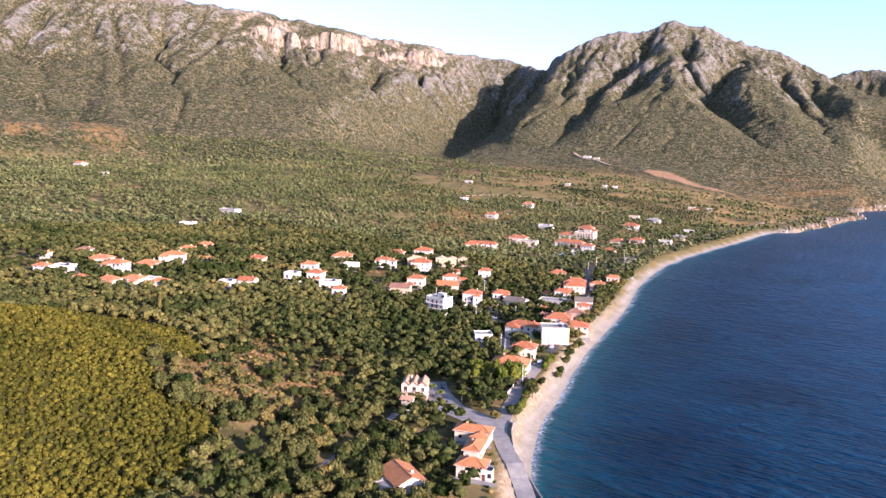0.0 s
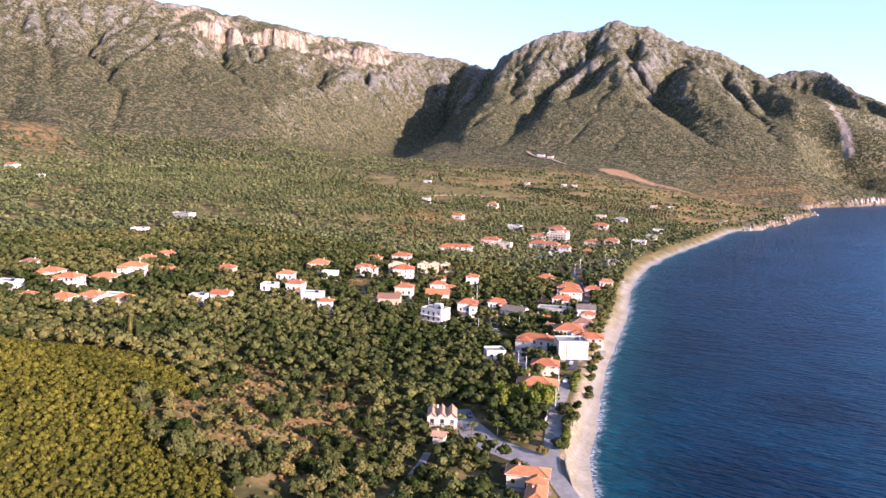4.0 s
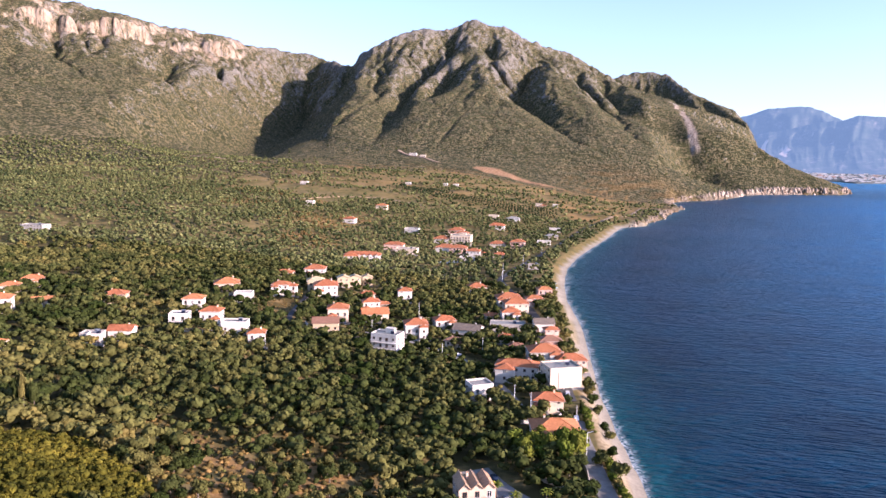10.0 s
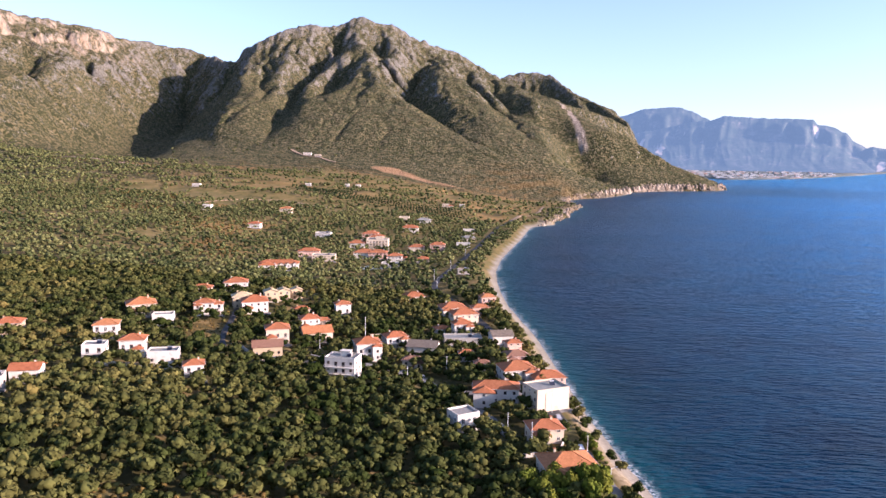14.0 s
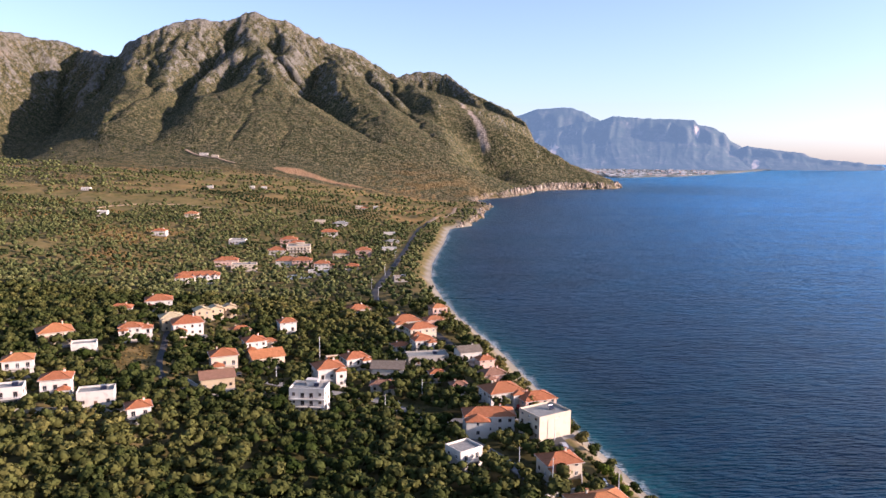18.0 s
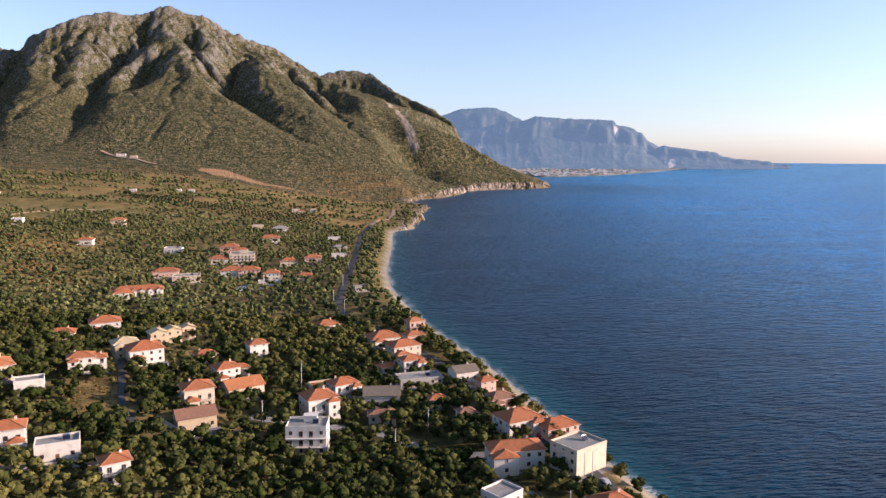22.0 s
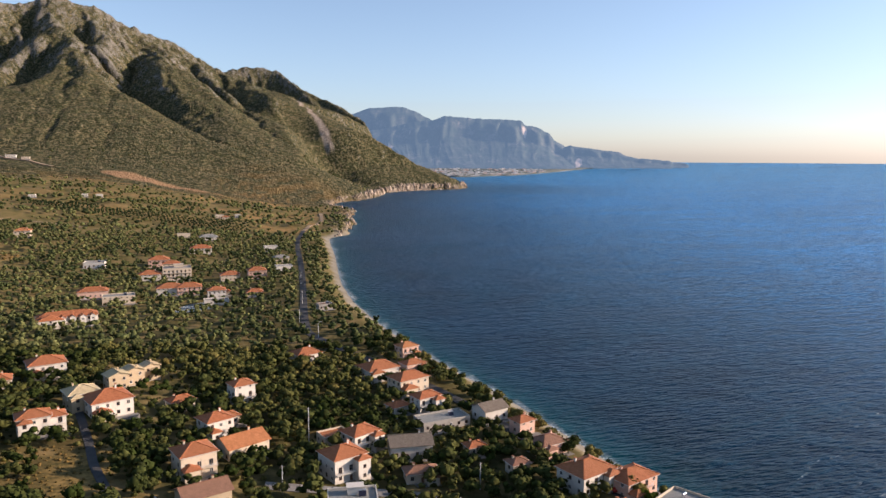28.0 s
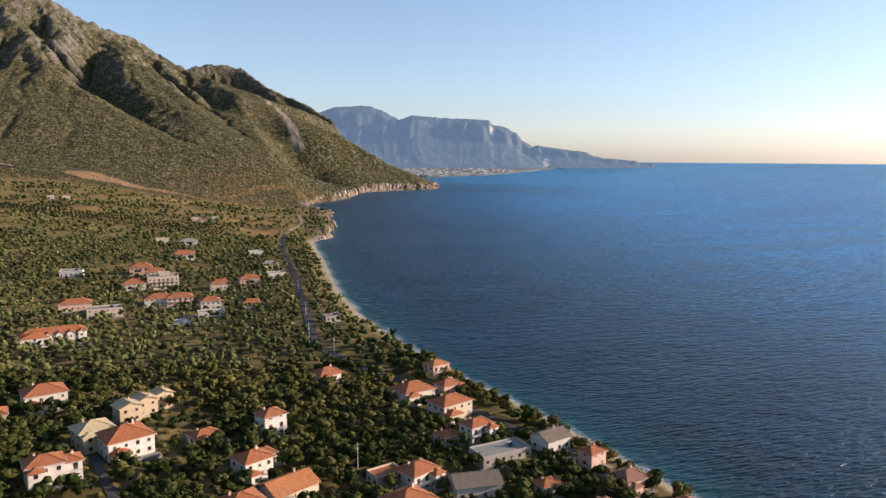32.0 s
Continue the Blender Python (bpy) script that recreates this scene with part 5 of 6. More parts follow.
house(-236.5, 234.7, 20, 14.3, 10.0, 2, "hip", WHITE, ORANGE)
house(-228.8, 255.8, 20, 9.7, 4.9, 1, "gable", CREAM, ORANGE)
house(-25.3, 577.9, 10, 9.6, 6.7, 1, "flat", STONE, BROWN)
row = house(-180.2, 572.6, 15, 32.7, 11.5, 2, "hip", WHITE, RED)
for k in range(6):
    # a gabled bay in front of each dwelling
    c, y0, y1, hb = -16.35 + 32.7 * (k + 0.5) / 6, -7.3, -5.6, 6.1
    bay = part("bay", ([(c - 1.7, y0, -1.5), (c + 1.7, y0, -1.5), (c + 1.7, y0, hb), (c, y0, hb + 1.3), (c - 1.7, y0, hb), (c - 1.7, y1 + 3, -1.5), (c + 1.7, y1 + 3, -1.5), (c + 1.7, y1 + 3, hb), (c, y1 + 3, hb + 1.3), (c - 1.7, y1 + 3, hb)], [(0, 1, 2, 3, 4), (9, 8, 7, 6, 5), (0, 4, 9, 5), (1, 6, 7, 2), (2, 7, 8, 3), (3, 8, 9, 4), (0, 5, 6, 1)]), WHITE[0], row)
    part("bay_roof", ([(c - 2.0, y0 - 0.3, hb - 0.1), (c, y0 - 0.3, hb + 1.45), (c + 2.0, y0 - 0.3, hb - 0.1), (c - 2.0, y1 + 3, hb - 0.1), (c, y1 + 3, hb + 1.45), (c + 2.0, y1 + 3, hb - 0.1), (c - 2.0, y0 - 0.3, hb + 0.1), (c, y0 - 0.3, hb + 1.65), (c + 2.0, y0 - 0.3, hb + 0.1), (c - 2.0, y1 + 3, hb + 0.1), (c, y1 + 3, hb + 1.65), (c + 2.0, y1 + 3, hb + 0.1)], [(0, 1, 4, 3), (1, 2, 5, 4), (6, 9, 10, 7), (7, 10, 11, 8), (0, 6, 7, 1), (1, 7, 8, 2), (3, 4, 10, 9), (4, 5, 11, 10), (0, 3, 9, 6), (2, 8, 11, 5)]), RED[0], bay)
    for z0 in (1.2, 4.0):
        window(row, pose(c, y0, z0), 1.3, 1.3, False)
house(-293.8, 179.6, 15, 6.8, 5.4, 1.2, "hip", CREAM, ORANGE)
house(-295.5, 208.7, 15, 9.3, 6.5, 1.2, "hip", WHITE, BROWN)
house(-259.0, 265.4, 20, 9.1, 7.2, 1.5, "hip", CREAM, ORANGE)
house(-267.0, 288.9, 20, 11.2, 7.8, 1.5, "hip", CREAM, ORANGE)
house(-95.8, 633.6, 5, 17.0, 8.5, 0.9, "flat", WHITE, GREY)
house(-68.7, 648.7, 5, 11.7, 9.3, 1, "hip", CREAM, RED)
house(-161.6, 645.8, 8, 21.2, 12.7, 1.6, "flat", CREAM, GREY)
house(-95.9, 655.5, 5, 13.1, 10.5, 2, "hip", WHITE, RED)
house(-90.6, 662.6, 5, 8.8, 6.2, 1, "hip", CREAM, RED)
house(-181.1, 663.4, 8, 19.8, 11.9, 1.5, "hip", PINK, RED)
house(-116.0, 674.1, 5, 17.5, 12.3, 1.8, "hip", PINK, RED)
house(-129.6, 675.6, 5, 19.4, 13.6, 1.6, "hip", WHITE, RED)
house(-64.5, 729.2, 5, 15.1, 12.1, 2.2, "hip", PINK, RED)
house(-86.6, 730.0, 5, 15.5, 12.4, 1.6, "hip", CREAM, RED)
house(-149.7, 732.8, 5, 16.9, 13.5, 1.6, "hip", WHITE, RED)
house(-129.1, 739.1, 5, 22.5, 18.0, 3, "flat", CREAM, GREY)
house(-40.2, 757.8, 5, 14.6, 10.2, 1.2, "flat", WHITE, GREY)
house(-136.5, 775.5, 5, 14.0, 9.8, 2, "hip", CREAM, RED)
house(-199.2, 782.6, 0, 16.9, 11.9, 1.3, "flat", WHITE, GREY)
house(-148.2, 793.5, 5, 17.5, 14.0, 2, "hip", PINK, RED)
house(-415.8, 395.8, 10, 13.9, 9.7, 2, "flat", WHITE, ORANGE)
house(-39.2, 816.9, 5, 14.8, 10.4, 1.2, "hip", CREAM, GREY)
house(-283.8, 793.7, 5, 14.1, 11.3, 1.5, "hip", WHITE, RED)
house(-115.3, 870.7, 5, 20.4, 14.3, 1.8, "hip", WHITE, RED)
house(-44.9, 898.8, 5, 14.2, 9.9, 1.4, "flat", WHITE, GREY)
house(-470.0, 500.4, 5, 22.7, 11.4, 1.6, "flat", STONE, GREY)
house(-287.2, 917.6, 5, 14.9, 11.9, 2, "hip", CREAM, ORANGE)
house(-136.7, 957.9, 5, 13.5, 9.5, 1.4, "flat", CREAM, GREY)
house(-110.8, 964.5, 5, 18.6, 13.0, 1, "hip", WHITE, GREY)
house(-381.5, 887.6, 5, 10.8, 8.7, 2, "flat", WHITE, GREY)
house(-93.0, 1147.0, 5, 9.5, 6.6, 1, "hip", CREAM, RED)
house(-101.8, 1160.4, 5, 11.3, 7.9, 1, "flat", CREAM, GREY)
house(-76.8, 1174.7, 5, 8.0, 5.6, 1, "flat", WHITE, GREY)
house(-802.3, 569.2, 5, 9.0, 6.3, 1.4, "flat", CREAM, GREY)
house(-291.5, 1272.2, 5, 7.9, 5.5, 1, "flat", WHITE, GREY)
house(-967.9, 637.3, 5, 19.1, 13.4, 1.4, "hip", WHITE, ORANGE)
house(-494.5, 1103.1, 5, 12.5, 7.5, 1.2, "flat", WHITE, GREY)
house(-352.1, 1235.6, 5, 9.4, 6.6, 1, "flat", WHITE, GREY)
house(-272.9, 1279.0, 5, 8.8, 6.1, 1, "flat", WHITE, GREY)
house(-482.1, 1754.8, 5, 15.0, 9.0, 1.2, "flat", CREAM, GREY)
house(-510.8, 1763.9, 5, 19.0, 11.0, 1.6, "flat", WHITE, GREY)


# ---- trees ----
def leaves(name, stops, by_attr, vary=0.8):
    m, nt, bs = material(name, 0.85, 0.06)
    info = nt.nodes.new("ShaderNodeNewGeometry").outputs["Random Per Island"]
    tint = attr(nt, "tint") if by_attr else nt.nodes.new("ShaderNodeObjectInfo").outputs["Random"]
    c = ramp(nt, tint, stops)
    shade = maths(nt, "ADD", maths(nt, "MULTIPLY", info, vary), 0.95 - vary / 2)
    mul = nt.nodes.new("ShaderNodeMix")
    mul.data_type, mul.blend_type = "RGBA", "MULTIPLY"
    mul.inputs[0].default_value = 1.0
    nt.links.new(c, mul.inputs[6])
    nt.links.new(shade, mul.inputs[7])
    nt.links.new(mul.outputs[2], bs.inputs["Base Color"])
    bs.inputs["Subsurface Weight"].default_value = 0.0
    return m


OLIVE = [(0.0, (0.020, 0.030, 0.005)), (0.3, (0.042, 0.050, 0.013)), (0.6, (0.078, 0.078, 0.021)), (0.85, (0.112, 0.102, 0.029)), (1.0, (0.140, 0.108, 0.030))]
SCRUB = [(0.0, (0.046, 0.046, 0.006)), (0.5, (0.084, 0.076, 0.009)), (1.0, (0.116, 0.096, 0.012))]
grove_mat = leaves("olive_leaves_far", OLIVE, True)
# greyer copy of the olive leaves, with distance haze put into the colour
plain_mat = leaves("olive_leaves_plain", [(0.0, (0.026, 0.038, 0.014)), (0.45, (0.076, 0.086, 0.029)), (1.0, (0.140, 0.138, 0.050))], True, 0.8)
tree_mat = leaves("olive_leaves", OLIVE, False)
scrub_mat = leaves("scrub_leaves", SCRUB, True)
bark, nt, bs = material("bark", 0.95, 0.1)
nt.links.new(ramp(nt, noise_tex(nt, 6.0, 5, 0.7, nt.nodes.new("ShaderNodeTexCoord").outputs["Object"]), [(0.3, (0.07, 0.055, 0.04)), (0.7, (0.19, 0.16, 0.125))]), bs.inputs["Base Color"])


def ico(sub):
    bm = bmesh.new()
    bmesh.ops.create_icosphere(bm, subdivisions=sub, radius=1.0)
    v = np.array([p.co[:] for p in bm.verts])
    f = np.array([[p.index for p in q.verts] for q in bm.faces])
    bm.free()
    return v, f


ICO = ico(1)


def crown(seed, lobes, n_leaf, leaf, flat=0.75):
    """Corners and triangles of a crown of unit radius: lumpy lobes with loose leaf sprays standing off them."""
    rng = np.random.default_rng(seed)
    vs, fs, n = [], [], 0
    centres, sizes = [], []
    for k in range(lobes):
        a, r = rng.uniform(0, 2 * math.pi), 0.55 * math.sqrt(rng.uniform(0.05, 1)) if lobes > 1 else 0.0
        centres.append((r * math.cos(a), r * math.sin(a), rng.uniform(-0.15, 0.5) if lobes > 1 else 0.0))
        sizes.append(rng.uniform(0.32, 0.56) if lobes > 1 else 0.85)
    for c, s in zip(centres, sizes):
        v, f = ICO
        w = v * (1 + 0.17 * rng.standard_normal((len(v), 1))) * s
        w[:, 2] *= flat
        vs.append(w + np.array(c))
        fs.append(f + n)
        n += len(v)
    if n_leaf:
        pick = rng.integers(0, lobes, n_leaf)
        d = rng.standard_normal((n_leaf, 3))
        d[:, 2] = np.abs(d[:, 2]) * 0.9 - 0.25
        d /= np.linalg.norm(d, axis=1)[:, None]
        s = np.array(sizes)[pick][:, None] * rng.uniform(0.86, 1.34, (n_leaf, 1))
        p = np.array(centres)[pick] + d * s * np.array([1, 1, flat])
        t1 = np.cross(d, rng.standard_normal((n_leaf, 3)))
        t1 /= np.linalg.norm(t1, axis=1)[:, None]
        t2 = np.cross(d, t1) + d * rng.uniform(-0.85, 0.85, (n_leaf, 1))
        z = leaf * rng.uniform(0.6, 1.3, (n_leaf, 1))
        quad = np.stack([p - t1 * z, p + t2 * z * 0.8, p + t1 * z, p - t2 * z * 0.8], 1).reshape(-1, 3)
        i = n + np.arange(n_leaf)[:, None] * 4
        vs.append(quad)
        fs.append(np.concatenate([i + np.array([[0, 1, 2]]), i + np.array([[0, 2, 3]])]))
    return np.concatenate(vs), np.concatenate(fs)


def scatter(name, kinds, x, y, z, size, tall, tint, mat, label, category):
    """Many crowns in one mesh."""
    rng = np.random.default_rng(len(x))
    which = rng.integers(0, len(kinds), len(x))
    turn = rng.uniform(0, 2 * math.pi, len(x))
    co, tri, tn, base = [], [], [], 0
    for k, (v, f) in enumerate(kinds):
        s = np.where(which == k)[0]
        ca, sa = np.cos(turn[s])[:, None], np.sin(turn[s])[:, None]
        px = (v[None, :, 0] * ca - v[None, :, 1] * sa) * size[s][:, None] + x[s][:, None]
        py = (v[None, :, 0] * sa + v[None, :, 1] * ca) * size[s][:, None] + y[s][:, None]
        pz = v[None, :, 2] * size[s][:, None] + z[s][:, None] + tall[s][:, None]
        co.append(np.stack([px, py, pz], -1).reshape(-1, 3))
        tri.append((f[None] + (np.arange(len(s)) * len(v))[:, None, None]).reshape(-1, 3) + base)
        tn.append(np.repeat(tint[s], len(v)))
        base += len(s) * len(v)
    me = flat_mesh(name, np.concatenate(co), np.concatenate(tri), mat)
    float_attr(me, "tint", np.concatenate(tn))
    return tagged(new(name, me), label, category, kind="stuff")


def spread(x0, x1, y0, y1, step, seed):
    rng = np.random.default_rng(seed)
    gx, gy = np.meshgrid(np.arange(x0, x1, step), np.arange(y0, y1, step))
    x = gx.ravel() + rng.uniform(-0.42, 0.42, gx.size) * step
    y = gy.ravel() + rng.uniform(-0.42, 0.42, gy.size) * step
    return x, y, rng.uniform(0, 1, gx.size)


def off_road(x, y, margin):
    ok = np.ones(len(x), bool)
    for q, width in ROADS:
        for k in range(0, len(q), 2):
            ok &= (x - q[k, 0]) ** 2 + (y - q[k, 1]) ** 2 > (width / 2 + margin) ** 2 + 4
    return ok


def off_houses(x, y, margin):
    ok = np.ones(len(x), bool)
    for hx, hy, w, d, turn in HOUSES:
        c, s = math.cos(radians(turn)), math.sin(radians(turn))
        u, v = (x - hx) * c + (y - hy) * s, -(x - hx) * s + (y - hy) * c
        # the yard in front stays a little freer than the back
        ok &= ~((np.abs(u) < w / 2 + margin) & (v < d / 2 + margin) & (v > -d / 2 - margin - 1.2))
    return ok


def in_view(x, y):
    dx, dy = x - 175, y + 93
    return (np.degrees(np.arctan2(dx, dy)) > -66) & (np.hypot(dx, dy) > 150)


def on_knoll(x, y):
    k = np.maximum(np.exp(-(((x + 45) / 85) ** 2 + ((y - 2) / 75) ** 2)), np.exp(-(((x + 88) / 58) ** 2 + ((y - 70) / 52) ** 2)))
    return k + 0.08 * vnoise(x / 18, y / 18, 200) > 0.48


def thin(x, y):
    """1 on the dry slope with small olives above the villa."""
    return np.clip(np.exp(-(((x + 22) / 38) ** 2 + ((y - 104) / 46) ** 2)) + np.exp(-(((x + 50) / 32) ** 2 + ((y - 146) / 16) ** 2)), 0, 1)


def open_ground(x, y):
    """0 where trees stand thick, 1 on bare dry patches."""
    n = fbm(x / 55, y / 55, 3, 210)
    dry = np.exp(-(((x + 330) / 130) ** 2 + ((y - 960) / 90) ** 2)) + np.exp(-(((x + 30) / 60) ** 2 + ((y - 95) / 40) ** 2)) * 0.2
    dry = dry + np.exp(-(((x + 420) / 160) ** 2 + ((y - 1150) / 120) ** 2)) * 0.8
    field = (np.abs((x + 131) * 0.98 + (y - 318) * 0.2) < 8) & (np.abs(y - 320) < 22)
    return np.where(field, 2.0, np.clip(0.8 * smooth(0.42, 0.95, n + 0.75 * dry) + 0.62 * smooth(0.2, 0.7, thin(x, y)) + 0.95 * strips(x, y) + slide(x, y) + 0.5 * dry_field(x, y) + 0.2 * terraced(x, y), 0, 1))


# single trees nearest the flight, each a thing
x, y, u = spread(-110, 98, 40, 275, 4.6, 3)
ok = in_view(x, y) & ~on_knoll(x, y) & (inland(x, y) > 16) & off_road(x, y, 1.6) & off_houses(x, y, 2.2) & (u > open_ground(x, y) * 0.85)
NEAR_X, NEAR_Y = x[ok], y[ok]
order = np.argsort(np.abs(NEAR_X + 20) * 0.8 + NEAR_Y)[:290]
single = np.zeros(len(NEAR_X), bool)
single[order] = True
kinds = []
for k in range(6):
    v, f = crown(300 + k, 7, 640, 0.115)
    me = flat_mesh("crown", v, f, tree_mat)
    pts, fc = tube([(0, 0, -0.5), (0.02, 0, 0.25), (-0.03, 0.03, 0.6), (0.02, -0.02, 0.95)], [0.11, 0.075, 0.06, 0.03], 7)
    limbs = beams([((-0.03, 0.03, 0.55), (0.35, 0.1, 0.95)), ((-0.03, 0.03, 0.5), (-0.3, 0.2, 0.9)), ((0, 0, 0.6), (0.05, -0.33, 0.95))], 0.05, 0.05)
    n = len(pts)
    tm = bpy.data.meshes.new("trunk")
    tm.from_pydata(pts + limbs[0], [], fc + [tuple(i + n for i in q) for q in limbs[1]])
    tm.materials.append(bark)
    kinds.append((me, tm))
rng = random.Random(5)
zs = height(NEAR_X[single], NEAR_Y[single], fine=False)
for tx, ty, tz in zip(NEAR_X[single], NEAR_Y[single], zs):
    wood = 1 - float(smooth(0.2, 0.7, float(thin(tx, ty))))
    size = rng.uniform(1.8, 2.7) + wood * rng.uniform(0.2, 1.5)
    me, tm = kinds[rng.randrange(6)]
    e = thing("olive_tree", pose(tx, ty, tz, 0, 0, rng.uniform(0, 360)), "grey-green olive tree with a broad uneven crown", "tree", "olive grove")
    e.scale = (size, size, size * rng.uniform(0.95, 1.35))
    part("trunk", tm, None, e)
    part("crown", me, None, e).location = (0, 0, 0.62)

near_kinds = [crown(330 + k, 4, 56, 0.19) for k in range(6)]
mid_kinds = [crown(350 + k, 2, 9, 0.24) for k in range(6)]
far_kinds = [crown(370 + k, 1, 4, 0.34) for k in range(6)]


def grove(name, x, y, lo, hi, kinds, seed, label, pale=0.0, mat=None):
    rng = np.random.default_rng(seed)
    size = rng.uniform(lo, hi, len(x))
    tint = np.clip(0.46 + pale + 0.3 * fbm(x / 40, y / 40, 2, 230) - 0.3 * np.exp(-(((x + 40) / 60) ** 2 + ((y - 235) / 45) ** 2)) - 0.45 * (np.abs(y - np.interp(x, [-420, -330, -235, -155, -60], [1290, 1175, 1075, 1055, 1052])) < 16) * (x > -420) * (x < -60) + rng.normal(0, 0.15, len(x)), 0, 1)
    return scatter(name, kinds, x, y, height(x, y, fine=False), size, size * rng.uniform(0.75, 1.2, len(x)), tint, mat or grove_mat, label, "trees")


rest_x, rest_y = NEAR_X[~single], NEAR_Y[~single]
x, y, u = spread(-420, 62, -20, 480, 5.0, 4)
ok = in_view(x, y) & ~on_knoll(x, y) & (inland(x, y) > 15 - 5 * smooth(400, 440, y)) & off_road(x, y, 1.6) & off_houses(x, y, 2.4) & (u > 0.05 + open_ground(x, y) * 0.85)
ok &= ~((x > -110) & (x < 98) & (y > 40) & (y < 275))
grove("olive_grove", np.concatenate([rest_x, x[ok]]), np.concatenate([rest_y, y[ok]]), 2.0, 4.0, near_kinds, 11, "dense grey-green olive trees round the village")
x, y, u = spread(-900, 40, 480, 1000, 6.0, 5)
ok = in_view(x, y) & (inland(x, y) > 9.5) & off_road(x, y, 1.6) & off_houses(x, y, 3.0) & (u > 0.16 + open_ground(x, y) * 0.8)
x2, y2, u2 = spread(-900, -420, -60, 480, 6.8, 6)
ok2 = in_view(x2, y2) & off_houses(x2, y2, 1.8) & (u2 > open_ground(x2, y2) * 0.7)
# rows of a young plantation north of the village
u = np.arange(0, 300, 5.2)
row_x, row_y = [], []
for k in range(7):
    row_x.append(-345 + u * 0.935 + k * 3.2 + 0.6 * vnoise(u / 7, u * 0 + k, 55))
    row_y.append(1150 - u * 0.355 + k * 8.4 + 0.8 * vnoise(u / 9, u * 0 + k, 56))
row_x, row_y = np.concatenate(row_x), np.concatenate(row_y)
far_enough = (row_x < -62) & off_houses(row_x, row_y, 2.0)
row_x, row_y = row_x[far_enough], row_y[far_enough]


def planted(x, y):
    a, b = (x + 345) * 0.935 - (y - 1150) * 0.355, (x + 345) * 0.355 + (y - 1150) * 0.935
    return (a > -4) & (a < 304) & (b > -4) & (b < 66) & (x < -58)


grove("plantation", row_x, row_y, 2.5, 3.1, mid_kinds, 19, "straight rows of dark green plantation trees", -0.28, plain_mat)
ok &= ~planted(x, y)
grove("olive_grove_plain", np.concatenate([x[ok], x2[ok2]]), np.concatenate([y[ok], y2[ok2]]), 2.2, 4.1, mid_kinds, 12, "olive groves covering the coastal plain", 0.05, plain_mat)
x, y, u = spread(-1500, 330, 1000, 2200, 8.2, 7)
x2, y2, u2 = spread(-1700, -900, -100, 1000, 9.5, 8)
x3, y3, u3 = spread(110, 620, 1650, 2450, 10.0, 10)
x2, y2, u2 = np.concatenate([x2, x3]), np.concatenate([y2, y3]), np.concatenate([u2, u3])
x, y, u = np.concatenate([x, x2]), np.concatenate([y, y2]), np.concatenate([u, u2])
ok = in_view(x, y) & (inland(x, y) > 8) & ~planted(x, y) & off_road(x, y, 2.5) & (height(x, y, fine=False) < 125) & (u > 0.3 + 0.68 * smooth(1380, 1560, y + 40 * vnoise(x / 90, y / 90, 98)) + open_ground(x, y) * 0.75)
grove("olive_grove_foot", x[ok], y[ok], 1.8, 3.7, far_kinds, 13, "scattered olives and scrub at the mountain's foot", 0.1, plain_mat)

# bushes in the yards
x, y, u = spread(-300, 100, 45, 470, 4.4, 17)
ok = in_view(x, y) & ~on_knoll(x, y) & (inland(x, y) > 8.5) & off_road(x, y, 0.6) & off_houses(x, y, 0.4) & (u > 0.35) & (open_ground(x, y) < 1.5)
rng = np.random.default_rng(18)
n = int(ok.sum())
size = rng.uniform(0.5, 1.5, n)
scatter("garden_bushes", far_kinds, x[ok], y[ok], height(x[ok], y[ok], fine=False), size, size * 0.4, np.clip(rng.normal(0.5, 0.25, n), 0, 1), grove_mat, "low bushes and dry shrubs between the houses", "bushes")

# scrub on the knoll
x, y, u = spread(-330, 75, -110, 190, 1.62, 9)
ok = in_view(x, y) & on_knoll(x, y)
rng = np.random.default_rng(15)
n = int(ok.sum())
size = rng.uniform(0.8, 1.75, n)
tint = np.clip(0.45 + 0.35 * fbm(x[ok] / 25, y[ok] / 25, 2, 240) + rng.normal(0, 0.24, n), 0, 1)
scatter("scrub", [crown(400 + k, 2, 26, 0.26, 0.9) for k in range(6)], x[ok], y[ok], height(x[ok], y[ok], fine=False), size * rng.uniform(0.9, 1.25, n), size * 0.35, tint, scrub_mat, "dense yellow-green scrub covering the knoll", "scrub")

# trees along the bank above the beach
rng = random.Random(21)
bank = [(57, 186), (54, 178), (60, 170), (63, 146), (60, 138), (47, 176), (43, 186), (38, 178), (45, 168), (52, 158), (30, 166), (44, 264), (45, 252), (47, 243), (50, 232), (40, 274), (36, 284), (53, 217), (55, 208), (26, 240), (22, 214), (30, 212), (39, 210)]
for k in range(46):
    yy = 282 + 5.2 * k + rng.uniform(-1.5, 1.5)
    edge = float(np.interp(yy, SHORE[:, 1], SHORE[:, 0]))
    if rng.random() < 0.85:
        bank.append((edge - rng.uniform(9.5, 15), yy))
for bx, by in bank:
    size = rng.uniform(2.0, 3.6)
    me, tm = kinds[rng.randrange(6)]
    e = thing("tamarisk_tree", pose(bx, by, float(height(np.array([bx]), np.array([by]), fine=False)[0]), 0, 0, rng.uniform(0, 360)), "dark green leafy tree on the bank above the beach", "tree", "bank trees")
    e.scale = (size, size, size * rng.uniform(0.9, 1.25))
    part("trunk", tm, None, e)
    part("crown", me, None, e).location = (0, 0, 0.62)


